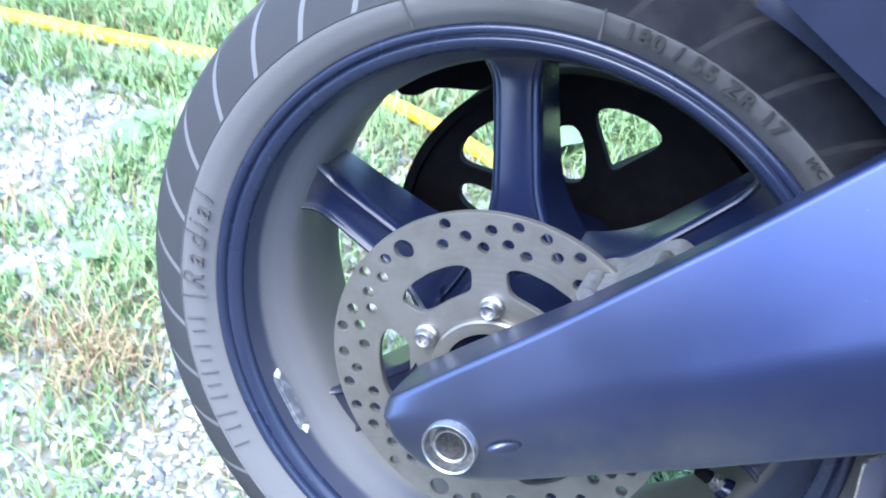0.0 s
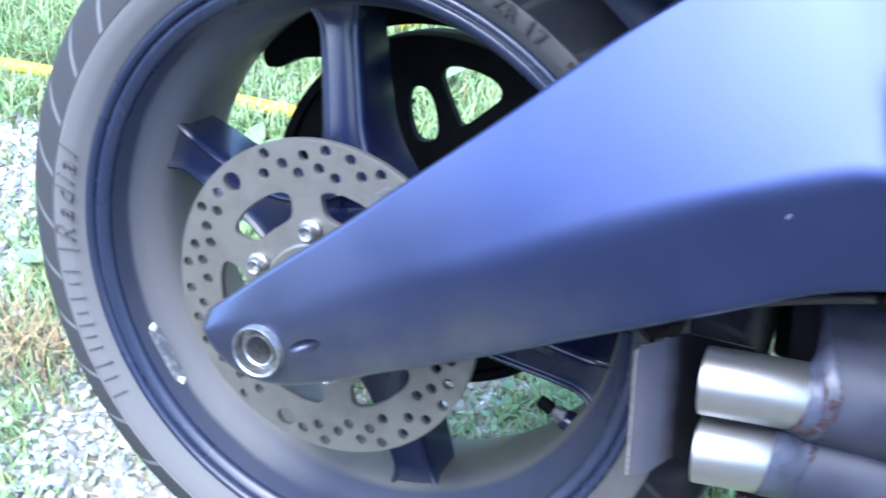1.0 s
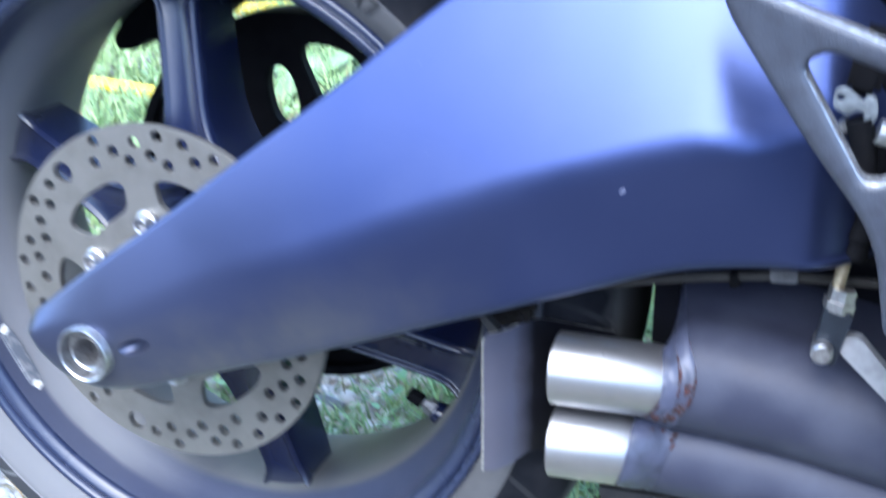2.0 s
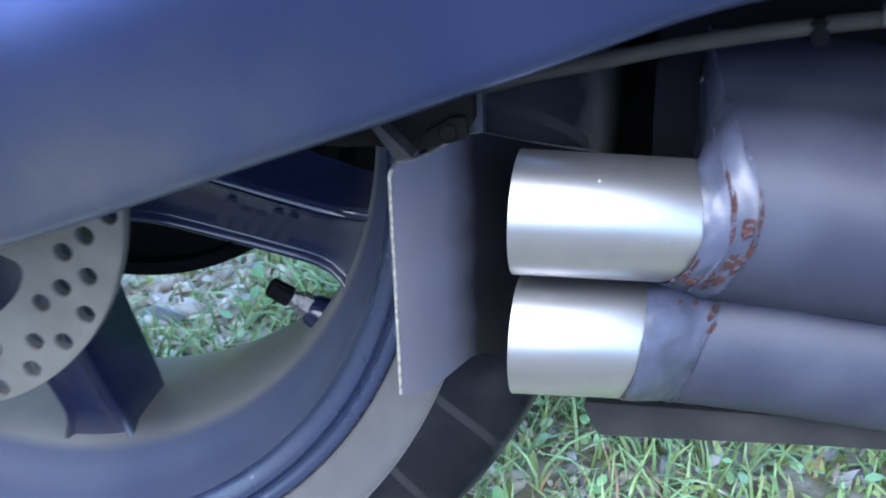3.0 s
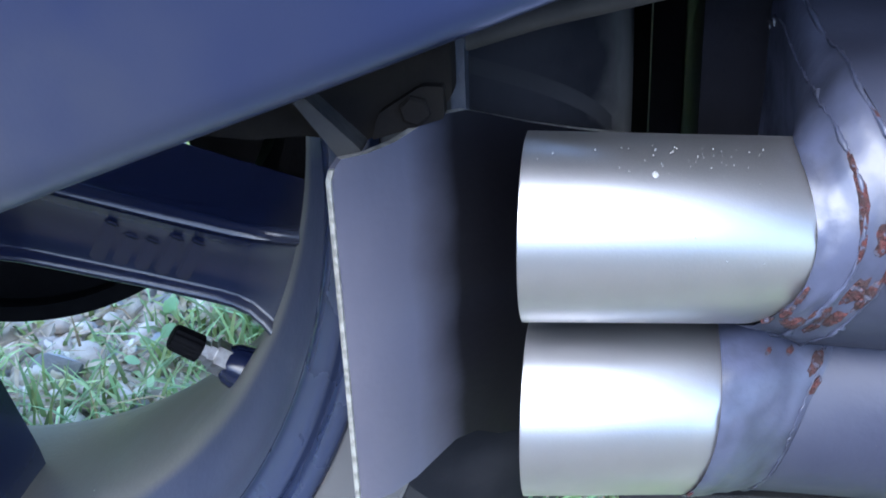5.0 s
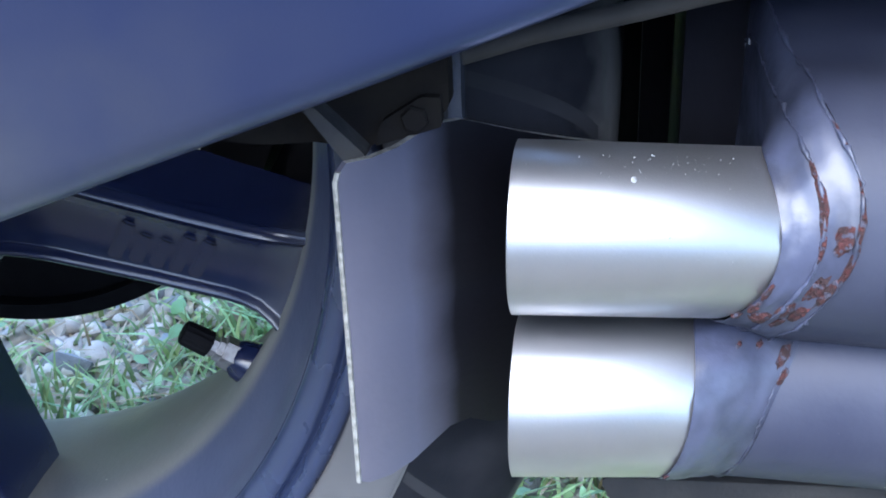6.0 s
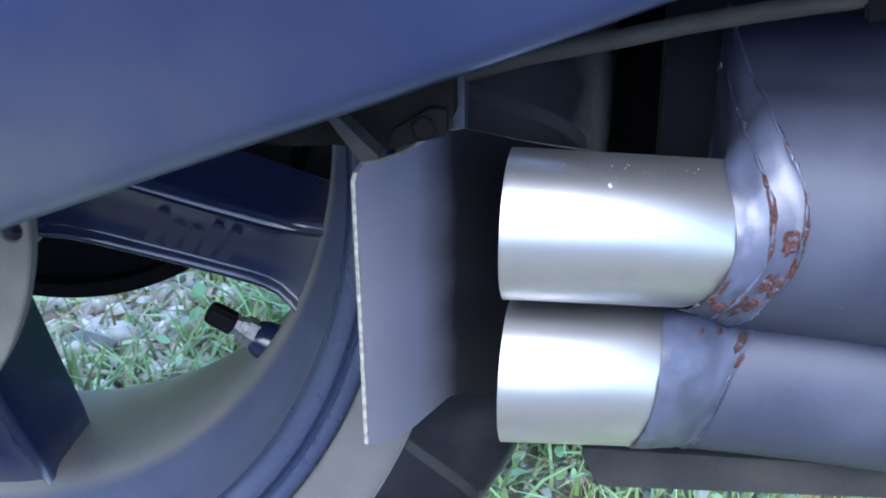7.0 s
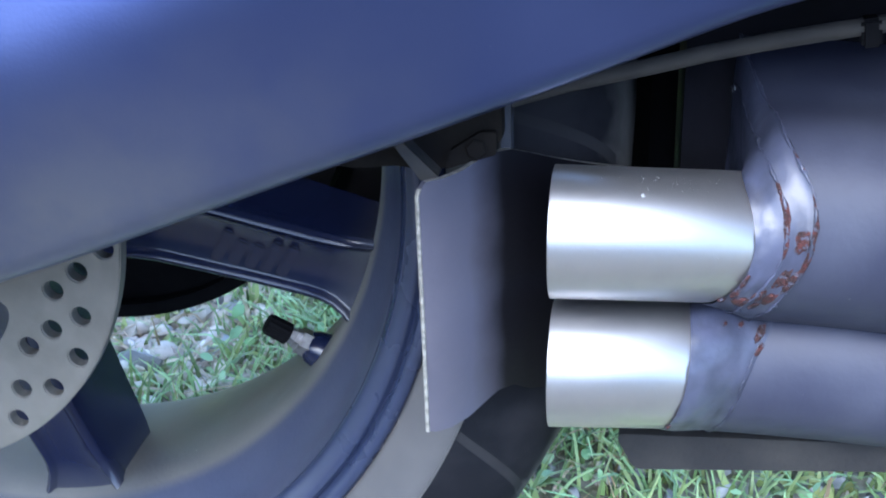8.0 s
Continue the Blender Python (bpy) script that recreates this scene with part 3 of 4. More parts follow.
# ---- motorcycle ----
bike = tagged(new("motorcycle"), "dark blue sport motorcycle leaning on its stand over gravel", "motorcycle")
bike.matrix_basis = BIKE

# wheel: the barrel of the rim carries the rest
barrel = [(-0.0690, 0.2145), (-0.0620, 0.2134), (-0.0530, 0.2124), (-0.0460, 0.2102), (-0.0380, 0.2058), (-0.0290, 0.2003), (-0.0200, 0.1963), (-0.0100, 0.1950), (0.0100, 0.1952), (0.0300, 0.1962), (0.0500, 0.1978), (0.0600, 0.1990), (0.0655, 0.2005), (0.0700, 0.2050), (0.0750, 0.2150), (0.0785, 0.2250), (0.077, 0.2320), (0.07, 0.2330),
          (0.06, 0.2230), (0.03, 0.2120), (0.015, 0.2030), (-0.015, 0.2030), (-0.03, 0.2120), (-0.06, 0.2230)]
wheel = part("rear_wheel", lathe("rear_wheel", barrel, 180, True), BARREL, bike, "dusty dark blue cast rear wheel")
lip = [(-0.0690, 0.2147), (-0.0712, 0.2153), (-0.0732, 0.2166), (-0.0750, 0.2186), (-0.0765, 0.2210), (-0.0774, 0.2228), (-0.0768, 0.2242), (-0.0750, 0.2250), (-0.0748, 0.2258), (-0.0765, 0.2266), (-0.0790, 0.2278), (-0.0802, 0.2300), (-0.0797, 0.2320), (-0.0775, 0.2334), (-0.074, 0.2332), (-0.066, 0.2300), (-0.0640, 0.2160)]
part("rim_lip", lathe("rim_lip", lip, 180, True, 60), LIP, wheel, "scuffed blue rim edge")


def tyre_mesh():
    side = [(-0.068, 0.2290), (-0.0755, 0.2322), (-0.0795, 0.2350), (-0.0808, 0.2375), (-0.0838, 0.2400), (-0.0866, 0.2455), (-0.0884, 0.2510), (-0.0892, 0.2542), (-0.0889, 0.2552), (-0.0900, 0.2560)]
    tread = []
    for i in range(27):
        y = -0.0900 * math.cos(math.pi / 2 * i / 26)
        u = abs(y) / 0.09
        tread.append((y, 0.2985 - 0.0425 * u ** 7.0))
    half = side + tread[1:]
    prof = half + [(-y, r) for y, r in reversed(half[:-1])]
    n, k = 720, len(prof)
    v = np.zeros((n, k, 3))
    y, r = np.array(prof).T
    step = np.arange(k)
    crown = (step >= len(side)) & (step < k - len(side))
    u = np.where(crown, np.clip((0.0900 - np.abs(y)) / 0.080, 0, 1), 0)
    on = crown & (np.abs(y) > 0.062)
    sweep = -15 * u ** 0.80
    for i in range(n):
        a = np.radians(360 * i / n + sweep)
        cut = np.where(on, 0.0014 if i % 20 in (14, 15, 16) else 0.0, 0.0) * np.clip(9 * u * (1.02 - u), 0, 1)
        v[i, :, 0], v[i, :, 1], v[i, :, 2] = (r - cut) * np.cos(a), y, (r - cut) * np.sin(a)
    f = [(i * k + p, i * k + p + 1, ((i + 1) % n) * k + p + 1, ((i + 1) % n) * k + p) for i in range(n) for p in range(k - 1)]
    d = fixed("tyre", v.reshape(-1, 3).tolist(), f, 40)
    edge = len(side) - 1
    kinds = []
    for i in range(n):
        for p in range(k - 1):
            groove = i % 20 in (14, 15) and on[p] and on[p + 1]
            kinds.append(2 if groove else 1 if edge <= p < k - 1 - edge else 0)
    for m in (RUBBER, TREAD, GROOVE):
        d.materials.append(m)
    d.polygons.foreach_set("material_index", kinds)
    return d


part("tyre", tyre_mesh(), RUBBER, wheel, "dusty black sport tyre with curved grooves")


def spoke_mesh():
    rings = []
    for i in range(29):
        r = 0.030 + 0.176 * i / 28
        flare = 0.0065 * max(0.0, (r - 0.172) / 0.026) ** 2.4
        w = 0.0168 + 0.022 * max(0.0, 0.15 - r) + flare + 0.0170 * max(0.0, (0.116 - r) / 0.055) ** 2
        dish = 0.25 * max(0.0, 0.186 - r)
        front = -0.021 - dish - 0.003 * max(0.0, (r - 0.178) / 0.022) ** 2
        floor = front + 0.0030
        back = 0.026 - 0.6 * dish
        half = [(-w + flare, back), (-w + 0.5 * flare, front + 0.0120), (-w, front + 0.0042), (-w + 0.0006, front + 0.0022), (-w + 0.0020, front + 0.0007), (-w + 0.0034, front), (-w + 0.0046, front + 0.0006), (-w + 0.0056, front + 0.0020), (-w + 0.0068, floor)]
        sec = half + [(-a, b) for a, b in reversed(half)]
        rings.append([(r, y, t) for t, y in sec])
    return loft("spoke", rings, True, 45)


spoke = spoke_mesh()
SPOKE_TURN = 99.2
for i in range(6):
    part("spoke", spoke, WHEEL, wheel, m=pose(0, 0, 0, 0, -(SPOKE_TURN + 60 * i), 0))
part("hub", lathe("hub", [(-0.100, 0.0), (-0.100, 0.036), (-0.098, 0.0385), (-0.085, 0.040), (-0.07, 0.046), (-0.05, 0.058), (0.00, 0.056), (0.02, 0.046), (0.088, 0.044), (0.088, 0.0)], 72), WHEEL, wheel)
# maker's plate on one spoke: plain raised bars
for i in range(5):
    part("raised_mark", slab((0.0052, 0.0022, 0.0130 if i in (1, 2) else 0.0165), 0.0009), WHEEL, wheel, m=pose(0, 0, 0, 0, 20.4, 0) @ pose(0.1350 + 0.0070 * i, -0.0183 - 0.25 * (0.0510 - 0.0070 * i), -0.0040 if i in (1, 2) else -0.0025, 0, 0, 14) @ pose(0, 0, 0, 0, 10, 0))

# brake disc
def disc_holes():
    holes = []
    steps = ((0, 0.1133), (6.4, 0.1035), (12.8, 0.0955), (16.2, 0.1080), (22.6, 0.0995), (25.4, 0.1130), (30.2, 0.0950), (35.2, 0.1120), (41.0, 0.1035), (47.4, 0.1122),
             (52.7, 0.0963), (57.9, 0.1138), (60.8, 0.1013), (66.4, 0.1092), (70.4, 0.0968), (76.4, 0.1037), (82.5, 0.1133), (85.6, 0.1013), (92.4, 0.1087), (116.5, 0.1001))
    for turn in (0, 120, 240):
        for off, r in steps:
            cx, cz = polar(r, 111.9 - off + turn)
            holes.append([(cx + 0.0040 * math.cos(2 * math.pi * k / 14), cz + 0.0040 * math.sin(2 * math.pi * k / 14)) for k in range(14)])
    for a in (131, 251, 11):
        cx, cz = polar(0.1067, a)
        holes.append([(cx + 0.0072 * math.cos(2 * math.pi * k / 20), cz + 0.0072 * math.sin(2 * math.pi * k / 20)) for k in range(20)])
    for i in range(6):
        mid = 127.6 + 60 * i
        loop = []
        for k in range(36):
            t = 2 * math.pi * k / 36
            c, s = math.cos(t), math.sin(t)
            u, w = math.copysign(abs(c) ** 0.55, c), math.copysign(abs(s) ** 0.55, s)
            r = 0.0735 + 0.0115 * w
            loop.append(polar(r, mid + u * (20.5 + 2.0 * w)))
        holes.append(loop)
    return holes


DISC_Y = -0.1086
disc = part("brake_disc", plate("brake_disc", ring2d(0.12, 160), [*disc_holes(), ring2d(0.0375, 64)], DISC_Y, DISC_Y + 0.0055, 0.0005), STEEL, wheel, "worn drilled steel brake disc")
part("disc_carrier", lathe("disc_carrier", [(-0.1135, 0.0385), (-0.1135, 0.044), (-0.112, 0.0455), (-0.1085, 0.046), (-0.1085, 0.036), (-0.1135, 0.036)], 72, True), STEEL, wheel)
bolt_head = lathe("disc_bolt", [(-0.1150, 0.0), (-0.1150, 0.0032), (-0.1182, 0.0036), (-0.1188, 0.0050), (-0.1175, 0.0060), (-0.1130, 0.0064), (-0.1118, 0.0082), (-0.1088, 0.0084), (-0.1088, 0.0)], 28)
for i in range(6):
    px, pz = polar(0.0545, 96 + 60 * i)
    part("disc_bolt", bolt_head, BOLT, wheel, m=pose(px, 0, pz))

# valve and balance weight
vx, vz = polar(0.197, -36.6)
va = radians(-36.6 + 180)
vd = Vector((math.cos(va) * 0.95, -0.22, math.sin(va) * 0.95)).normalized()
v0 = Vector((vx, -0.002, vz))
part("valve_boss", tube("valve_boss", [v0 - vd * 0.004, v0 + vd * 0.007, v0 + vd * 0.010], [0.0105, 0.0082, 0.006], 20), WHEEL, wheel)
part("valve_stem", tube("valve_stem", [v0 + vd * 0.008, v0 + vd * 0.0145, v0 + vd * 0.0147, v0 + vd * 0.017, v0 + vd * 0.0172, v0 + vd * 0.022], [0.0066, 0.0066, 0.0050, 0.0050, 0.0040, 0.0040], 6), BOLT, wheel, "bright metal valve stem")
cap_rings = []
for d, r in ((0.0195, 0.0042), (0.0200, 0.0050), (0.0300, 0.0048), (0.0312, 0.0044), (0.0318, 0.0034)):
    c, su = v0 + vd * d, vd.orthogonal().normalized()
    sw = vd.cross(su)
    cap_rings.append([c + (su * math.cos(2 * math.pi * k / 48) + sw * math.sin(2 * math.pi * k / 48)) * (r + (0.00035 if k % 4 < 2 else 0.0)) for k in range(48)])
part("valve_cap", loft("valve_cap", cap_rings, True, 25), BLACK, wheel, "black ribbed plastic valve cap")


def on_barrel(deg, y, r, turn=0.0):
    """A frame on the inside of the rim: x along the rim, z towards the axle."""
    a = radians(deg)
    out = Vector((-math.cos(a), 0, -math.sin(a)))
    along = Vector((-math.sin(a), 0, math.cos(a)))
    m = Matrix((along, out.cross(along), out)).transposed().to_4x4()
    return Matrix.Translation((r * math.cos(a), y, r * math.sin(a))) @ m @ pose(0, 0, 0, 0, 0, turn)


part("balance_weight", slab((0.050, 0.012, 0.004), 0.0012), WEIGHT, wheel, "grey stick-on balance weight", m=on_barrel(209.5, -0.0530, 0.2114, 0) @ pose(0, 0, 0, 4))
for dd in (-6.6, 6.6):
    part("glue_smear", slab((0.008, 0.008, 0.002), 0.0008), GLUE, wheel, "white glue smear", m=on_barrel(209.5 + dd, -0.0535, 0.2116, 20))

# belt pulley on the far side
def drop(mid, r0, r1, w0, w1, n=28):
    loop = []
    for k in range(n):
        t = 2 * math.pi * k / n
        c, s = math.cos(t), math.sin(t)
        u, w = math.copysign(abs(c) ** 0.7, c), math.copysign(abs(s) ** 0.8, s)
        q = (w + 1) / 2
        loop.append(polar(r0 + (r1 - r0) * q, mid + u * (w0 + (w1 - w0) * q)))
    return loop


pulley = part("belt_pulley", plate("belt_pulley", ring2d(0.156, 128), [h for i in range(6) for h in (drop(76 + 60 * i, 0.083, 0.132, 4, 17), drop(100 + 60 * i, 0.064, 0.112, 11, 6))][:-1], 0.097, 0.108, 0.001), BLACK, wheel, "black drive belt pulley")
part("pulley_rim", lathe("pulley_rim", [(0.088, 0.148), (0.088, 0.156), (0.122, 0.156), (0.122, 0.148)], 128, True), BLACK, wheel)


# sidewall lettering
def lettering(name, words, r, deg, size, y, mat, parent, label, depth=0.0008, spread=1.0, slant=0.0, bold=0.0):
    """Raised letters bent round the tyre's side, reading clockwise from deg, their tops outwards."""
    c = bpy.data.curves.new(name, "FONT")
    c.body, c.size, c.extrude, c.resolution_u = words, size, depth, 3
    c.space_character, c.shear, c.offset = spread, slant, bold
    tmp = bpy.data.objects.new(name, c)
    scene.collection.objects.link(tmp)
    bpy.context.view_layer.update()
    d = bpy.data.meshes.new_from_object(tmp.evaluated_get(bpy.context.evaluated_depsgraph_get()))
    bpy.data.objects.remove(tmp)
    bpy.data.curves.remove(c)
    for v in d.vertices:
        a = radians(deg) - v.co.x / r
        q = r + v.co.y
        v.co = (q * math.cos(a), y - v.co.z - 0.16 * max(0, min(0.02, q - 0.240)), q * math.sin(a))
    d.materials.append(mat)
    return part(name, d, mat, parent, label)


lettering("size_lettering", "180 / 55 ZR 17", 0.2440, 77.4, 0.0142, -0.0872, LETTER, wheel, "dark tyre size lettering", spread=1.22, bold=0.0004)
lettering("size_lettering", "M/C", 0.2475, 47.5, 0.0080, -0.0872, LETTER, wheel, "dark tyre size lettering")
lettering("script_lettering", "Radial", 0.2390, 180.4, 0.0232, -0.0868, SCRIPT, wheel, "raised script on the tyre's side", depth=0.0010, spread=1.38, slant=0.38, bold=-0.0003)
bar = slab((0.0235, 0.0016, 0.0011), 0.0003)
bar_mesh = bpy.data.meshes.new("sidewall_bar")
bar.to_mesh(bar_mesh)
bar.free()
for i, (deg, s) in enumerate(((181.5, 1.15), (186.0, 0.8), (188.5, 0.6), (191.5, 0.8), (194.5, 0.5), (197.0, 0.8), (199.5, 0.6), (202.0, 0.8), (205.5, 1.0), (208.5, 0.8), (212.0, 0.8), (109.5, 1.2), (80.5, 1.2))):
    px, pz = polar(0.2465, deg)
    part("sidewall_bar", bar_mesh, RUBBER, wheel, m=pose(px, -0.0880, pz, 0, -deg, 0) @ pose(0, 0, 0, 0, 0, -13) @ Matrix.Diagonal((0.75 * s, 1, 1, 1)))


# swingarm
TOP = ((-0.0475, 0.0150), (-0.0450, 0.0170), (-0.0400, 0.0205), (0.0, 0.0510), (0.05, 0.0865), (0.10, 0.1255), (0.15, 0.1635), (0.20, 0.2040), (0.2275, 0.2255), (0.281, 0.2602), (0.33, 0.276), (0.375, 0.2597), (0.41, 0.2414), (0.5, 0.195))
LOW = ((-0.0475, 0.0080), (-0.0455, 0.0000), (-0.0420, -0.0090), (-0.0345, -0.0215), (-0.0230, -0.0300), (-0.0100, -0.0345), (0.0085, -0.0355), (0.037, -0.0285), (0.08, -0.0143), (0.14, 0.0042), (0.20, 0.0262), (0.25, 0.0440), (0.30, 0.0625), (0.3414, 0.0785), (0.39, 0.0860), (0.5, 0.0880))
RIDGE = ((-0.0450, 0.004), (0.0, 0.006), (0.0686, 0.0375), (0.130, 0.0625), (0.163, 0.0785), (0.2290, 0.1110), (0.2610, 0.1245), (0.319, 0.1470), (0.374, 0.1625), (0.5, 0.1720))
RIDGE_Y = ((-0.058, -0.1940), (0.0, -0.1940), (0.10, -0.1860), (0.19, -0.1765), (0.32, -0.1660), (0.36, -0.1630), (0.50, -0.158))
TOP_Y = ((-0.058, -0.1850), (0.0, -0.1820), (0.10, -0.1640), (0.20, -0.1410), (0.30, -0.1200), (0.35, -0.1130), (0.50, -0.110))
LOW_Y = ((-0.058, -0.1890), (0.0, -0.1880), (0.15, -0.1730), (0.30, -0.1590), (0.36, -0.1530), (0.50, -0.148))
INNER = ((-0.058, -0.134), (0.10, -0.134), (0.20, -0.118), (0.30, -0.092), (0.50, -0.075))


def soften(knots, x, h=0.016):
    return sum(line(x + d, knots) for d in (-h, -h / 2, 0, h / 2, h)) / 5


def recess(x, z):
    """How far the front of the arm folds in behind the heel guard."""
    def step(v):
        v = max(0.0, min(1.0, v))
        return v * v * (3 - 2 * v)

    fold = 0.346 + 0.66 * (0.2097 - z) - 0.022 if z > 0.10 else 0.42
    return 0.010 * step((x - fold) / 0.044) * (1 - step((z - 0.215) / 0.04)) + 0.045 * step((x - 0.405) / 0.06)


def swingarm_mesh(flip):
    rings = []
    for i in range(90):
        x = -0.0475 + 0.5175 * (i / 89) ** 1.4
        h = min(0.016, (x + 0.0475) * 0.4)
        end = 0.006 * max(0.0, 1 - (x + 0.0475) / 0.010) ** 2
        zt, zb, zr = soften(TOP, x, h), soften(LOW, x, h) + line(x, ((-0.058, 0.003), (0.0, 0.004), (0.15, 0.0063), (0.30, 0.0065), (0.5, 0.006))), soften(RIDGE, x)
        yt, yb, yr, yi = soften(TOP_Y, x) + end, soften(LOW_Y, x) + end, soften(RIDGE_Y, x) + end, soften(INNER, x)
        ctrl = [Vector((yi, zb + 0.003)), Vector((yb, zb)), Vector((yr, zr)), Vector((yt, zt)), Vector((yi, zt - 0.004))]
        sec = [ctrl[0]]
        for k, r in ((1, 0.010), (2, line(x, ((0.05, 0.026), (0.30, 0.011)))), (3, 0.005)):
            a, p, b = ctrl[k - 1], ctrl[k], ctrl[k + 1]
            u, w = a - p, b - p
            ra = min(r, u.length * 0.45, w.length * 0.45)
            s, e = p + u.normalized() * ra, p + w.normalized() * ra
            for t in range(9):
                t /= 8
                sec.append(s * (1 - t) ** 2 + p * 2 * t * (1 - t) + e * t * t)
        sec.append(ctrl[4])
        rings.append([(x, flip * (p.x + recess(x, p.y)), p.y) for p in sec])
    return loft("swingarm", rings, True, 50)


def bored(d, cutter):
    """The mesh d with the mesh cutter taken out of it."""
    a, b = bpy.data.objects.new("a", d), bpy.data.objects.new("b", cutter)
    for o in (a, b):
        scene.collection.objects.link(o)
    mod = a.modifiers.new("bore", "BOOLEAN")
    mod.operation, mod.object, mod.solver = "DIFFERENCE", b, "EXACT"
    out = bpy.data.meshes.new_from_object(a.evaluated_get(bpy.context.evaluated_depsgraph_get()))
    for o in (a, b):
        bpy.data.objects.remove(o)
    out.shade_smooth()
    out.set_sharp_from_angle(angle=radians(50))
    return out


db = bmesh.new()
bmesh.ops.create_uvsphere(db, u_segments=24, v_segments=12, radius=1, matrix=pose(0.0330, -0.1925, 0.0075, 0, -24, 0) @ Matrix.Diagonal((0.0125, 0.0100, 0.0052, 1)))
dimple = bpy.data.meshes.new("dimple")
db.to_mesh(dimple)
db.free()
swing = part("swingarm", bored(bored(swingarm_mesh(1), tube("bore", [(0.0, -0.25, 0.0), (0.0, -0.164, 0.0)], 0.0174, 56)), dimple), PAINT, bike, "satin blue boxed swingarm")
# Far leg takes black in place of blue: its shade put into the colour.
part("far_arm", swingarm_mesh(-1), BLACK, swing, "far swingarm leg, black for its shade")
part("axle_ring", lathe("axle_ring", [(-0.1510, 0.0174), (-0.1840, 0.0176), (-0.1850, 0.0170), (-0.1842, 0.0160), (-0.1765, 0.0153), (-0.1758, 0.0120), (-0.1800, 0.0117), (-0.1812, 0.0109), (-0.1804, 0.0098), (-0.1785, 0.0093), (-0.1535, 0.0090), (-0.1530, 0.0)], 56), BOLT, swing, "bright hollow axle end", m=pose(0, -0.0125, 0))
part("cable_clip", slab((0.0145, 0.008, 0.0075), 0.001), CALIPER, swing, "grey cable clip", m=pose(0.3946, -0.1010, 0.0712, 0, -4, 0))
part("cable_clip", slab((0.006, 0.007, 0.009), 0.001), BLACK, swing, "dark cable clip", m=pose(0.3690, -0.1000, 0.0645, 0, -8, 0))
part("brake_hose", tube("brake_hose", [(0.240, -0.100, 0.0345), (0.2774, -0.100, 0.0462), (0.304, -0.100, 0.0525), (0.3211, -0.100, 0.0569), (0.3378, -0.100, 0.0605), (0.3542, -0.100, 0.0636), (0.370, -0.100, 0.0664), (0.3946, -0.100, 0.0700), (0.45, -0.100, 0.073), (0.50, -0.100, 0.074)], 0.0027, 14), DULL_HOSE, swing, "dusty grey-brown brake hose")
CHIP = material("chipped_paint", (0.055, 0.062, 0.12), 0.6, 0.1, (0.10, 0.11, 0.16), 900)
chip = lathe("paint_chip", [(-0.0005, 0.0), (-0.0004, 0.0012), (0.0, 0.0018), (0.0006, 0.0)], 12)
for px, py, pz in ((0.318, -0.1641, 0.131), (0.317, -0.1568, 0.105)):
    part("paint_chip", chip, CHIP, swing, "pale stone chip", m=pose(px, py, pz, 0, 35, 0) @ Matrix.Diagonal((0.7, 1, 1.5, 1)))

# brake caliper behind the arm
caliper = part("brake_caliper", plate("brake_caliper", rounded([(0.040, 0.055), (0.0473, 0.0720), (0.0533, 0.0895), (0.0643, 0.0950), (0.0728, 0.0965), (0.0839, 0.1050), (0.0947, 0.1130), (0.1055, 0.1180), (0.120, 0.110), (0.10, 0.06)], 0.004), [], -0.133, -0.084, 0.003), CALIPER, bike, "grey brake caliper")
part("caliper_pin", tube("caliper_pin", [(0.1010, -0.138, 0.1165), (0.1010, -0.112, 0.1165)], [0.0045, 0.0045], 16), BOLT, caliper)
part("caliper_pin", tube("caliper_pin", [(0.0600, -0.138, 0.0925), (0.0600, -0.112, 0.0925)], [0.0058, 0.0058], 16), CALIPER, caliper)

# rear hugger over the tyre
def hugger():
    """The arch over the tyre."""
    rings = []
    for i in range(24):
        ring = []
        for r0, back in ((0.0, False), (-0.004, True)):
            ys = [-0.0985, -0.096, -0.082, -0.05, 0, 0.05, 0.082, 0.096, 0.0985]
            rs = [0.300, 0.312, 0.322, 0.326, 0.327, 0.326, 0.322, 0.312, 0.300]
            pairs = list(zip(ys, rs))
            for y, r in (reversed(pairs) if back else pairs):
                a = radians(60 + 5 * abs(y) / 0.1 - 30 * i / 23)
                ring.append(((r + r0) * math.cos(a), y, (r + r0) * math.sin(a)))
        rings.append(ring)
    return loft("rear_hugger", rings, True, 50)


hug = part("rear_hugger", hugger(), HUGGER, bike, "dark plastic mudguard over the tyre")
part("side_panel", plate("side_panel", rounded([(0.1330, 0.2790), (0.2015, 0.2270), (0.330, 0.3000), (0.330, 0.3600), (0.180, 0.3500)], 0.003), [], -0.0945, -0.0910, 0.001), HUGGER, hug)
part("side_flange", plate("side_flange", rounded([(0.1400, 0.2850), (0.1850, 0.2515), (0.2130, 0.2330), (0.330, 0.2950), (0.330, 0.3600), (0.200, 0.3500)], 0.003), [], -0.1400, -0.0950, 0.003), HUGGER, hug)
part("belt_guard", plate("belt_guard", rounded([polar(0.166, a) for a in range(-26, 118, 8)] + [polar(0.158, 124), polar(0.169, 130), polar(0.180, 135), polar(0.1835, 140), polar(0.196, 143.5), polar(0.206, 141.5)] + [polar(0.207, a) for a in range(136, 40, -8)] + [polar(0.222, a) for a in range(36, -28, -8)], 0.006), [], 0.083, 0.126, 0.002), BLACK, bike, "black drive belt guard")

# Black sheet added where the gap beside the belt is dark.
part("belt_gap_sheet", plate("belt_gap_sheet", rounded([polar(0.095, a) for a in range(-36, 44, 8)] + [polar(0.225, a) for a in range(36, -40, -8)], 0.004), [], 0.1270, 0.1310, 0.001), BLACK, bike, "black sheet added in the dark gap beside the belt")

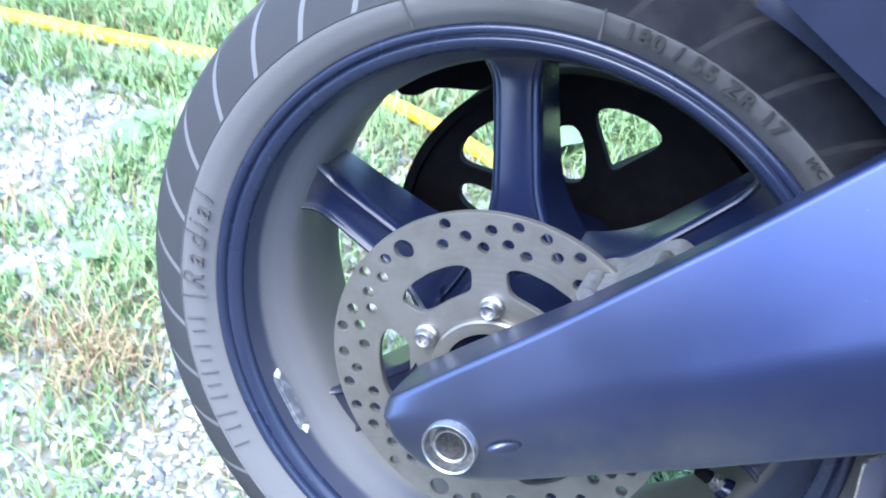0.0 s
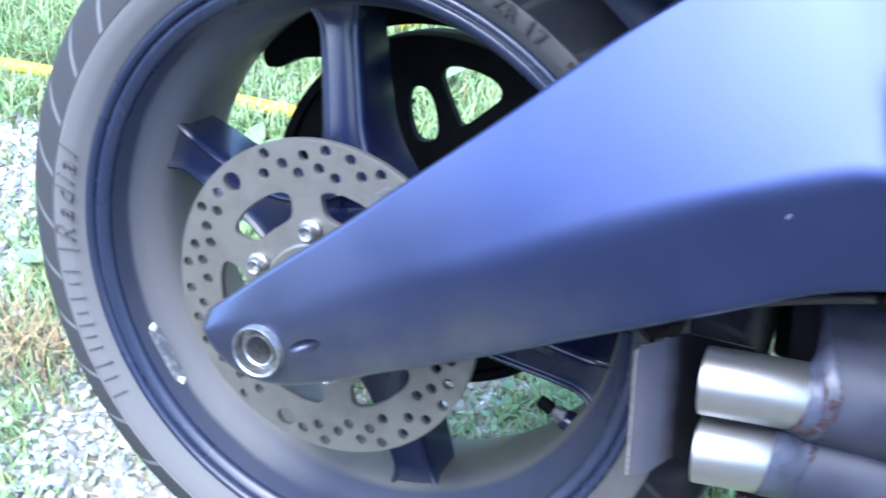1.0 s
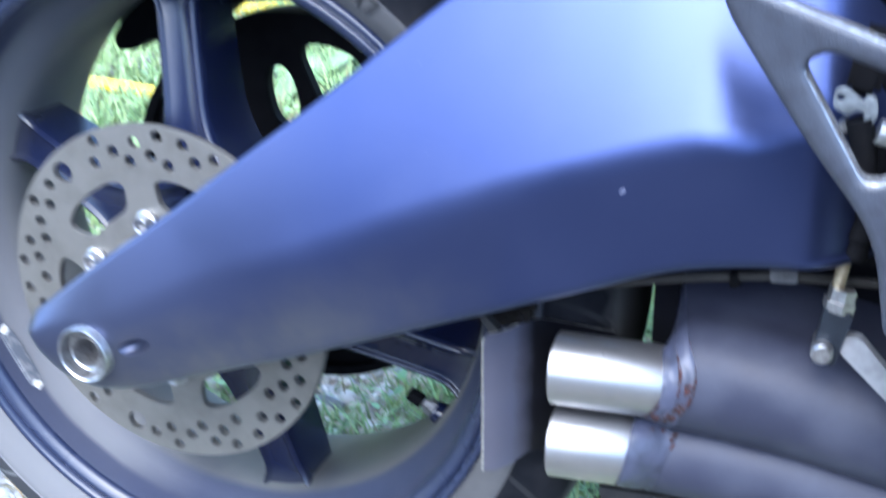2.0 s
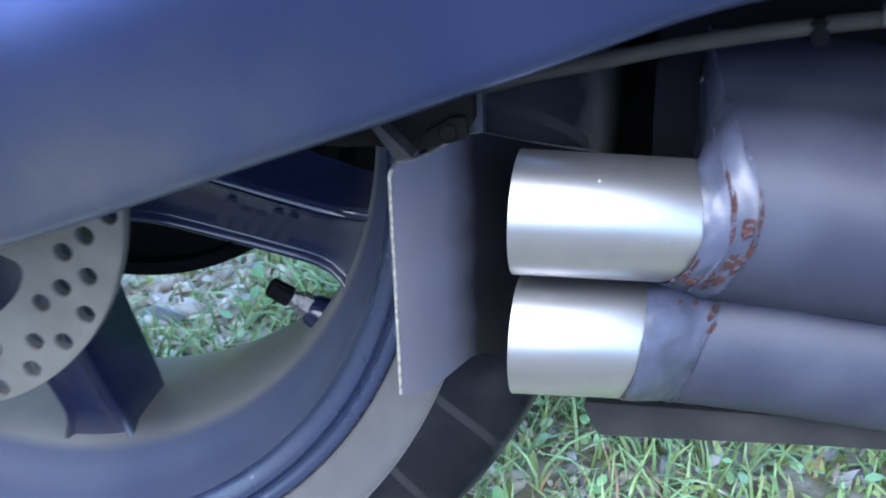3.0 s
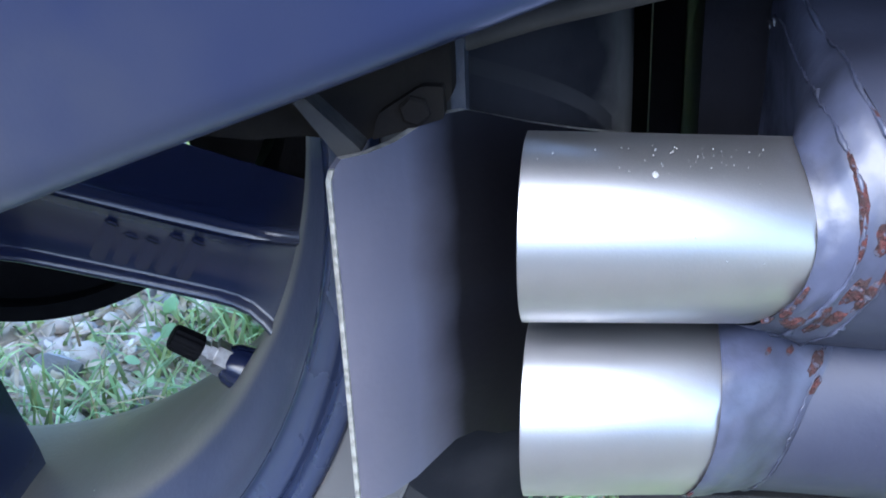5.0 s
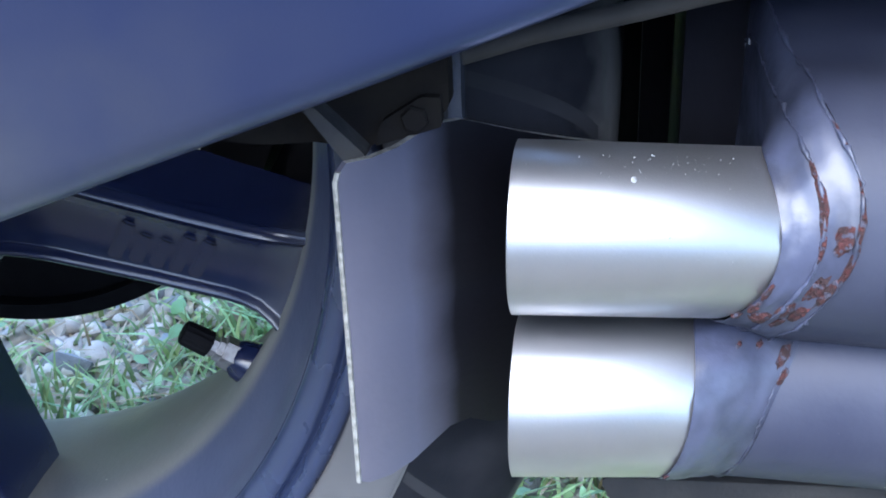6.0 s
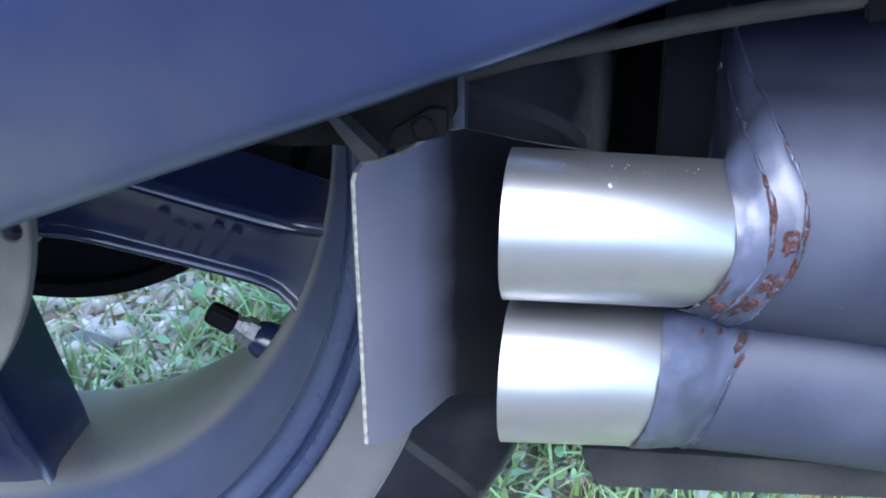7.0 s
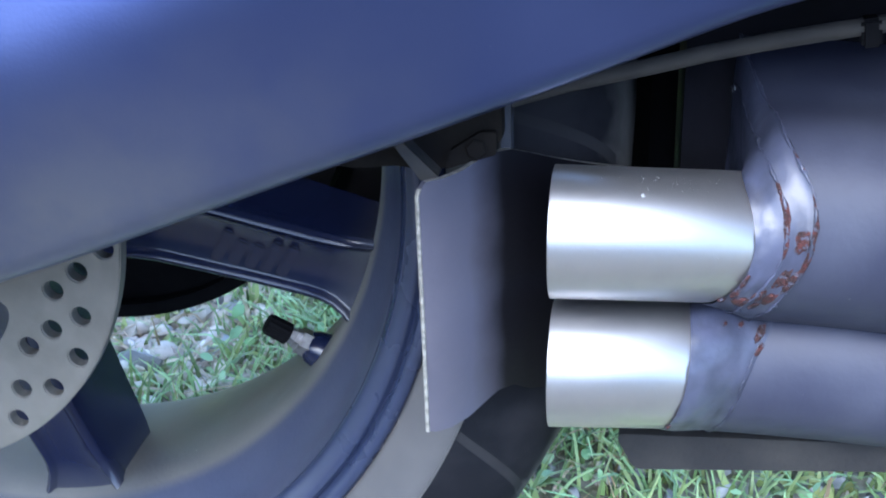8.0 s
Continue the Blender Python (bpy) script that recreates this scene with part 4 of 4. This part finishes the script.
# exhaust: two tail pipes from two muffler tubes
AXIS = Vector((1.0, 0.2398, -0.0987)).normalized()


def along(z, x):
    """A point of a tail pipe's axis."""
    return Vector((0.3, -0.1162, z)) + AXIS * ((x - 0.3) / AXIS.x)


def pipe_ring(z, x, r, lean=0.0, bulge=0.0, n=64):
    """A cut through a tail pipe: x is where the cut meets its near side, lean tilts it, bulge bows it."""
    ring = []
    for k in range(n):
        a = 2 * math.pi * k / n
        u, w = math.cos(a), math.sin(a)
        c = along(z, x + lean * w - bulge * w * w)
        ring.append((c.x, c.y - r * u, c.z + r * w))
    return ring


def tail_pipe(z, x1, lean, bulge):
    rings = [pipe_ring(z, 0.29, 0.0200), pipe_ring(z, 0.2760, 0.0203), pipe_ring(z, 0.2756, 0.0208), pipe_ring(z, 0.2758, 0.0215), pipe_ring(z, 0.29, 0.0215), pipe_ring(z, x1, 0.0215, lean, bulge), pipe_ring(z, x1 + 0.0008, 0.0210, lean, bulge)]
    return loft("tail_pipe", rings, False)


UPPER, LOWER = (-0.0915, 0.0010, 0.0365, 0.03), (-0.0890, -0.0550, 0.0285, 0.0)
# the upper tube swells inwards: degrees up from its near side, and how much wider it is
SWELL = ((-180, 2.7), (-140, 1.5), (-110, 1.05), (-90, 1.0), (92, 1.0), (100, 1.02), (122, 1.36), (136.5, 2.03), (146, 2.7), (180, 2.7))
# where each muffler tube ends, round it: degrees up from its near side, and x
UPPER_END = ((-180, 0.326), (-90, 0.3380), (-45, 0.3420), (-20, 0.3492), (-8, 0.3535), (8, 0.3558), (26, 0.3563), (38, 0.3533), (52, 0.3495), (65, 0.3462), (85, 0.3435), (105, 0.3405), (122, 0.3375), (136, 0.333), (150, 0.328), (180, 0.326))
LOWER_END = ((-180, 0.330), (-90, 0.3270), (-45, 0.3318), (-11, 0.3372), (9, 0.3402), (27, 0.3432), (45, 0.3475), (90, 0.3520), (130, 0.345), (180, 0.330))


def tube_end(knots, deg):
    return sum(line((deg + d + 180) % 360 - 180, knots) for d in (-8, -4, 0, 4, 8)) / 5


def muffler_ring(which, knots, x, straight, grow=0.0, n=64):
    """A ring round a muffler tube, x beyond its end; straight (0 to 1) takes the end's slant away. The tubes bend down towards the front."""
    y, z, r, dip = which
    r, z = r + grow, z - dip * x - 0.8 * x * x
    ring = []
    for k in range(n):
        a = 2 * math.pi * k / n
        q = r * tube_end(SWELL, math.degrees(a)) if dip else r
        ring.append((tube_end(knots, math.degrees(a)) * (1 - straight) + 0.345 * straight + x, y - q * math.cos(a), z + q * math.sin(a)))
    return ring


STATIONS = ((0.0, 0.0), (0.012, 0.1), (0.03, 0.4), (0.05, 0.75), (0.075, 1.0), (0.10, 1.0), (0.13, 1.0), (0.17, 1.0), (0.215, 1.0))
exhaust = part("exhaust", loft("exhaust", [muffler_ring(UPPER, UPPER_END, x, t) for x, t in STATIONS], True), MUFFLER, bike, "grey painted exhaust with rusty welds and bright tips")
part("lower_tube", loft("lower_tube", [muffler_ring(LOWER, LOWER_END, x, t) for x, t in STATIONS], True), MUFFLER, exhaust)
JOINTS = ((0.0018, 0.3370, 0.0060, 0.0090, UPPER, UPPER_END), (-0.0466, 0.3190, 0.0050, 0.0035, LOWER, LOWER_END))


def joint_point(j, t, k, n=64, proud=0.0):
    """A point on the painted joint: t runs from the tail pipe to the muffler tube, k round it."""
    z, x, lean, bulge, which, knots = j
    a = Vector(pipe_ring(z, x, 0.0218 + proud, lean, bulge, n)[k % n])
    b = Vector(muffler_ring(which, knots, 0.0, 0.0, proud, n)[k % n])
    q = t * t * (3 - 2 * t) * 0.6 + t * 0.4
    p = a.lerp(b, t)
    mid = Vector((p.x, a.y + (b.y - a.y) * q, a.z + (b.z - a.z) * q))
    ang = 2 * math.pi * k / n
    bump = 0.0009 * noise.noise((3 * math.cos(ang), 3 * math.sin(ang), 5 * t + z * 40)) + 0.0004 * noise.noise((9 * math.cos(ang), 9 * math.sin(ang), 14 * t))
    return mid + Vector((0, -math.cos(ang), math.sin(ang))) * (bump + proud * 0.3)


for j in JOINTS:
    z, x, lean, bulge, which, knots = j
    part("tail_pipe", tail_pipe(z, x, lean, bulge), STAINLESS, exhaust, "bright stainless tail pipe")
    part("tail_pipe_bore", loft("tail_pipe_bore", [pipe_ring(z, 0.277, 0.0199), pipe_ring(z, 0.308, 0.0199)], False), IRON, exhaust, "sooty pipe bore")
    part("pipe_collar", loft("pipe_collar", [[joint_point(j, i / 14, k) for k in range(64)] for i in range(15)], False, 70), COLLAR, exhaust, "grey smeared joint paint")


def bead(j, t, thick, phase):
    """A broken, lumpy line of weld round a joint."""
    pts, rad = [], []
    for k in range(257):
        a = 2 * math.pi * k / 256
        c, w = math.cos(a), math.sin(a)
        slow, quick = noise.noise((6 * c + phase, 6 * w, phase)), noise.noise((34 * c, 34 * w, phase))
        pts.append(joint_point(j, t + 0.05 * noise.noise((3 * c + phase, 2 * w, 1.0)) + 0.035 * quick, k, 256, 0.0001))
        rad.append(thick * max(0.10, 0.50 + 0.7 * slow + 0.4 * quick))
    return tube("weld_bead", pts, rad, 7, False, 60)


part("weld_bead", bead(JOINTS[0], 0.50, 0.0008, 1.0), COLLAR, exhaust, "lumpy painted weld bead")
part("weld_bead", bead(JOINTS[0], 0.97, 0.0009, 4.0), COLLAR, exhaust, "lumpy painted weld bead")
part("weld_bead", bead(JOINTS[1], 0.95, 0.0004, 7.0), COLLAR, exhaust, "lumpy painted weld bead")


def rust_patch(j, t, deg, long, wide, seed):
    """A scab of rust on a joint: long round it, wide along it."""
    n, rings = 14, 3
    centre = [(t, deg)]
    v = [joint_point(j, t, round(deg / 360 * 256), 256, 0.0004)]
    for ring in range(1, rings + 1):
        for k in range(n):
            a = 2 * math.pi * k / n
            q = ring / rings * (1 + 0.55 * noise.noise((math.cos(a) * 1.7 + seed, math.sin(a) * 1.7, seed * 2.1)))
            kk = round((deg + long * q * math.sin(a)) / 360 * 256)
            v.append(joint_point(j, min(1.06, t + wide * q * math.cos(a)), kk, 256, 0.0004 if ring < rings else -0.0004) + Vector((0, -0.0004 * noise.noise((k * 1.3, ring, seed)), 0)))
    f = [(0, 1 + k, 1 + (k + 1) % n) for k in range(n)]
    for ring in range(rings - 1):
        b = 1 + ring * n
        f += [(b + k, b + n + k, b + n + (k + 1) % n, b + (k + 1) % n) for k in range(n)]
    return fixed("rust_patch", v, f, 60)


for i, (j, t, deg, lo, wi) in enumerate(((0, 0.52, 26, 13, 0.05), (0, 0.53, 8, 7, 0.045), (0, 0.80, 9, 6, 0.12), (0, 0.97, 16, 14, 0.045), (0, 0.97, -2, 12, 0.05), (0, 0.72, -13, 8, 0.09), (0, 0.90, -14, 8, 0.07),
                                         (0, 0.55, -26, 7, 0.13), (0, 0.80, -28, 6, 0.10), (0, 0.34, -36, 6, 0.15), (0, 0.06, -14, 6, 0.045), (0, 0.09, -28, 6, 0.06), (0, 0.05, -42, 5, 0.05), (0, 0.97, 48, 8, 0.022), (0, 0.66, -36, 6, 0.08),
                                         (1, 0.88, 44, 10, 0.10), (1, 0.97, 32, 8, 0.08), (1, 0.60, 56, 4, 0.06), (1, 0.04, -40, 8, 0.04), (1, 0.40, 60, 3, 0.05), (0, 0.52, 44, 6, 0.03))):
    part("rust_patch", rust_patch(JOINTS[j], t, deg, lo * (1.2 if j == 0 else 0.85), wi * (1.25 if j == 0 else 0.7), i * 1.7 + 0.3), RUST, exhaust, "flaking red rust")


sv, sf = [], []
srng = random.Random(4)
for i in range(52):
    big = i == 0
    x = 0.3037 if big else srng.gauss(0.312, 0.010) if i < 38 else srng.uniform(0.279, 0.332)
    deg = 58 if big else srng.uniform(58, 82) if i < 38 else srng.uniform(0, 80)
    r = 0.0010 if big else srng.uniform(0.00006, 0.00019)
    c = along(0.0018, x)
    up = Vector((0, -math.cos(radians(deg)), math.sin(radians(deg))))
    side = Vector((0, math.sin(radians(deg)), math.cos(radians(deg))))
    b = len(sv)
    sv.append(c + up * 0.0219)
    sv += [c + up * 0.02145 + (AXIS * math.cos(2 * math.pi * k / 8) + side * math.sin(2 * math.pi * k / 8)) * r * srng.uniform(0.7, 1.2) for k in range(8)]
    sf += [(b, b + 1 + k, b + 1 + (k + 1) % 8) for k in range(8)]
part("paint_specks", fixed("paint_specks", sv, sf), SPECK, exhaust, "tiny pale paint specks")


# heat shield bent round the pipe mouths
def shield():
    path = [(0.2344, -0.1335), (0.2365, -0.1320), (0.2410, -0.1265), (0.2460, -0.1200), (0.2505, -0.1140), (0.2550, -0.1095), (0.2600, -0.1050), (0.2650, -0.0990), (0.2735, -0.0880), (0.2850, -0.0790), (0.298, -0.073)]
    top = [0.0212, 0.0240, 0.0232, 0.0235, 0.0250, 0.0262, 0.0258, 0.0225, 0.0165, 0.0115, 0.008]
    low = [-0.0670, -0.0682, -0.0695, -0.0690, -0.0668, -0.0640, -0.0640, -0.0690, -0.0740, -0.0780, -0.0800]
    rings = []
    for i, (x, y) in enumerate(path):
        a, b = Vector(path[max(0, i - 1)]), Vector(path[min(len(path) - 1, i + 1)])
        d = (b - a).normalized()
        nx, ny = -d.y * 0.0009, d.x * 0.0009
        rings.append([(x - nx, y - ny, top[i]), (x + nx, y + ny, top[i]), (x + nx, y + ny, low[i]), (x - nx, y - ny, low[i])])
    d = loft("heat_shield", rings, True, 60)
    d.materials.append(SHIELD)
    d.materials.append(BARE)
    for p in d.polygons:
        n = p.normal
        if abs(n.z) > 0.8 or (p.center.x < 0.2346 and p.area < 0.0006):
            p.material_index = 1
    return d


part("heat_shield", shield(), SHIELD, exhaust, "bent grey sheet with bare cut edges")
ev = [(0.2352, -0.1338, 0.0222), (0.2344, -0.1341, 0.0195), (0.2344, -0.1341, 0.0), (0.2345, -0.1341, -0.03), (0.2344, -0.1341, -0.0672)]
part("cut_edge", loft("cut_edge", [[(x - 0.0007, y, z), (x - 0.0004, y - 0.0006, z), (x + 0.0006, y - 0.0007, z), (x + 0.0008, y + 0.0004, z)] for x, y, z in ev], True, 60), BARE, exhaust, "bare pale cut edge of the sheet")
lug = part("shield_bracket", plate("shield_bracket", rounded([(0.190, 0.0215), (0.2100, 0.0198), (0.2240, 0.0212), (0.2360, 0.0192), (0.2480, 0.0255), (0.2585, 0.0300), (0.2585, 0.075), (0.200, 0.060), (0.186, 0.030)], 0.003), [], -0.112, -0.098, 0.002), LUG, exhaust, "dusty brown lug under the swingarm")
part("lug_web", plate("lug_web", rounded([(0.2225, 0.0330), (0.2260, 0.0330), (0.2385, 0.0205), (0.2370, 0.0180), (0.2330, 0.0185)], 0.001), [], -0.119, -0.110, 0.001), IRON, lug, "dark web of the lug")
part("lug_nut", tube("lug_nut", [(0.2505, -0.1125, 0.0290), (0.2505, -0.1160, 0.0290), (0.2505, -0.1166, 0.0290)], [0.0036, 0.0036, 0.0030], 6), LUG, lug, "grey hexagon nut")
part("lug_flange", plate("lug_flange", rounded([(0.2400, 0.0215), (0.2570, 0.0270), (0.2570, 0.0345), (0.2520, 0.0345), (0.2420, 0.0280)], 0.001), [], -0.1150, -0.111, 0.0008), LUG, lug)
part("bracket_strap", plate("bracket_strap", rounded([(0.2570, 0.0232), (0.2605, 0.0232), (0.2605, 0.044), (0.2570, 0.044)], 0.001), [], -0.1050, -0.0985, 0.0005), GUARD, exhaust, "grey steel strap")

# engine and frame seen as darkness behind; black sheets added to close the gaps
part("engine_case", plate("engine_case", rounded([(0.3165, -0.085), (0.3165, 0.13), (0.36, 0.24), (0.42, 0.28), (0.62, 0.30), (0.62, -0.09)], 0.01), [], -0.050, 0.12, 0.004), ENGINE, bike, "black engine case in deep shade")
part("engine_gap_sheet", plate("engine_gap_sheet", rounded([(0.3050, -0.085), (0.3050, 0.16), (0.36, 0.22), (0.44, 0.24), (0.44, -0.085)], 0.01), [], 0.060, 0.098, 0.004), ENGINE, bike, "black sheet added to close the gap by the engine")
part("tyre_gap_sheet", plate("tyre_gap_sheet", rounded([(0.2905, -0.080), (0.2905, 0.19), (0.345, 0.24), (0.42, 0.24), (0.42, -0.080)], 0.008), [], 0.105, 0.138, 0.003), BLACK, bike, "black sheet added behind the gap at the tyre")
part("belly_pan", plate("belly_pan", rounded([(0.297, -0.086), (0.62, -0.074), (0.62, -0.083), (0.391, -0.0945), (0.304, -0.1010)], 0.004), [], -0.100, 0.06, 0.003), BELLY, bike, "dark belly plate under the exhaust")

# bodywork added out of view: it overhangs the wheel and shades what lies below
def body(name, stations):
    rings = []
    for x, half, z0, z1 in stations:
        mid, tall = (z0 + z1) / 2, (z1 - z0) / 2
        ring = []
        for k in range(32):
            a = 2 * math.pi * k / 32
            c, d = math.cos(a), math.sin(a)
            ring.append((x, half * math.copysign(abs(c) ** 0.6, c), mid + tall * math.copysign(abs(d) ** 0.6, d)))
        rings.append(ring)
    return loft(name, rings, True, 50)


part("unseen_tail", body("unseen_tail", [(0.06, 0.10, 0.47, 0.55), (0.09, 0.16, 0.45, 0.57), (0.15, 0.19, 0.43, 0.56), (0.28, 0.18, 0.41, 0.55), (0.40, 0.13, 0.38, 0.54), (0.60, 0.12, 0.34, 0.56)]), HUGGER, bike, "dark tail and seat, added unseen to shade the wheel")
part("unseen_frame", body("unseen_frame", [(0.38, 0.115, 0.22, 0.42), (0.50, 0.14, 0.16, 0.46), (0.70, 0.15, 0.12, 0.52), (0.80, 0.13, 0.20, 0.50)]), BLACK, bike, "black frame bulk, added unseen to block light")

# Black bulk ahead of the view, added to block light and darken reflections.
part("unseen_engine_side", body("unseen_engine_side", [(0.505, 0.150, 0.10, 0.46), (0.53, 0.195, 0.04, 0.50), (0.70, 0.21, -0.02, 0.55), (0.95, 0.20, -0.02, 0.58), (1.02, 0.15, 0.05, 0.52)]), BLACK, bike, "black engine bulk, added unseen to block light")

# heel guard and brake linkage
guard_outer = rounded([(0.3600, 0.2450), (0.3660, 0.2270), (0.400, 0.1780), (0.4365, 0.1330), (0.446, 0.085), (0.466, 0.085), (0.466, 0.150), (0.478, 0.2020), (0.430, 0.2195)], [0.007, 0.012, 0.02, 0.02, 0.006, 0.006, 0.02, 0.012, 0.012])
guard_hole = rounded([(0.3990, 0.2075), (0.4090, 0.2135), (0.4500, 0.2000), (0.4490, 0.1640), (0.4300, 0.1570)], [0.006, 0.009, 0.008, 0.008, 0.006])
heel = part("heel_guard", soft_plate("heel_guard", guard_outer, [guard_hole], -0.1975, -0.1855, 0.0042), GUARD, bike, "grey cast heel guard, upward edges bright with sky")
heel.data.materials.append(SKY_EDGE)
# Upward edges get a bright metal: the sky's glint put into the colour.
for p in heel.data.polygons:
    if -0.80 < p.normal.y < 0.3 and p.normal.z > 0.22:
        p.material_index = 1
# Black sheet added where the arm's front fades into shade behind the guard.
part("dark_backing", plate("dark_backing", rounded([(0.4180, 0.2050), (0.4180, 0.1640), (0.4080, 0.1500), (0.3990, 0.1150), (0.3990, 0.0900), (0.52, 0.0900), (0.52, 0.2050)], 0.005), [], -0.1200, -0.1000, 0.002), BLACK, bike, "black sheet added for the dark behind the heel guard")
part("brake_cylinder", slab((0.0150, 0.018, 0.030), 0.003), BLACK, bike, "black brake cylinder", m=pose(0.4250, -0.1400, 0.1990, 0, 8, 0))
part("spring_clip", soft_plate("spring_clip", rounded([(0.4110, 0.1790), (0.4115, 0.1870), (0.4160, 0.1885), (0.4205, 0.1855), (0.4245, 0.1820), (0.4255, 0.1850), (0.4300, 0.1845), (0.4315, 0.1770), (0.4290, 0.1710), (0.4243, 0.1715), (0.4260, 0.1770), (0.4215, 0.1780), (0.4180, 0.1750)], 0.0018, 3), [[(0.4143 + 0.0017 * math.cos(2 * math.pi * k / 10), 0.1832 + 0.0015 * math.sin(2 * math.pi * k / 10)) for k in range(10)]], -0.1530, -0.1500, 0.0007, 2), PALE_CLIP, bike, "pale bent spring clip")
part("cylinder_bolt", tube("cylinder_bolt", [(0.4170, -0.150, 0.1690), (0.4170, -0.140, 0.1690)], [0.0026, 0.0028], 10), BOLT, bike)
part("clip_leg", tube("clip_leg", [(0.4262, -0.1510, 0.1730), (0.4245, -0.1510, 0.1640), (0.4225, -0.1500, 0.1550)], 0.0013, 8), ZINC, bike, "thin bright wire leg")
part("rubber_boot", tube("rubber_boot", [(0.4282, -0.1290, 0.0960), (0.4285, -0.1290, 0.0970), (0.4300, -0.1280, 0.1060), (0.4302, -0.1280, 0.1070), (0.4320, -0.1270, 0.1180), (0.4322, -0.1270, 0.1190), (0.4370, -0.1220, 0.1600)], [0.0045, 0.0066, 0.0058, 0.0078, 0.0068, 0.0086, 0.0082], 20), BLACK, bike, "black rubber boot on the brake rod")
# Only the rear edge is in view; the rest is added to shade the muffler.
part("footrest_plate", soft_plate("footrest_plate", rounded([(0.4520, 0.1500), (0.4480, 0.0700), (0.4700, 0.0200), (0.5900, 0.0150), (0.6200, 0.1200), (0.5600, 0.2000), (0.4800, 0.2000)], 0.012), [], -0.1930, -0.1830, 0.003), GUARD, bike, "grey cast footrest plate, mostly unseen, shading the muffler")
part("hose_fitting", tube("hose_fitting", [(0.4235, -0.150, 0.1735), (0.4270, -0.150, 0.1600), (0.4300, -0.149, 0.1400)], [0.0062, 0.0058, 0.0058], 16), BLACK, bike, "black hose fitting")
part("hose_sleeve", tube("hose_sleeve", [(0.4320, -0.152, 0.1690), (0.4500, -0.150, 0.1640), (0.4700, -0.148, 0.1600)], 0.0060, 20), ZINC, bike, "bright metal hose sleeve")
link = part("brake_linkage", tube("brake_linkage", [(0.4255, -0.1315, 0.070), (0.4272, -0.130, 0.086), (0.4300, -0.128, 0.105)], 0.0034, 12), BRASS, bike, "threaded brake push rod", m=pose(-0.0030, 0, 0.0040))
clevis = plate("clevis", rounded([(0.4165, 0.0385), (0.4290, 0.0360), (0.4355, 0.0655), (0.4215, 0.0690)], 0.003), [], -0.139, -0.127, 0.001)
part("clevis", clevis, CLEVIS, link, "dark steel clevis")
part("lock_nut", tube("lock_nut", [(0.4272, -0.1330, 0.0655), (0.4280, -0.1327, 0.0705), (0.4281, -0.1327, 0.0706), (0.4290, -0.1320, 0.0765)], [0.0082, 0.0082, 0.0070, 0.0070], 6), BOLT, link)
part("clevis_pin", tube("clevis_pin", [(0.4225, -0.1465, 0.0448), (0.4225, -0.1450, 0.0448), (0.4225, -0.125, 0.0448)], [0.0044, 0.0056, 0.0056], 20), BOLT, link)
part("brake_lever", plate("brake_lever", rounded([(0.4265, 0.0520), (0.4300, 0.0440), (0.458, 0.0180), (0.475, 0.000), (0.482, 0.008), (0.462, 0.0290), (0.440, 0.0530)], 0.004), [], -0.137, -0.129, 0.0015), SILVER, link, "silver brake lever")
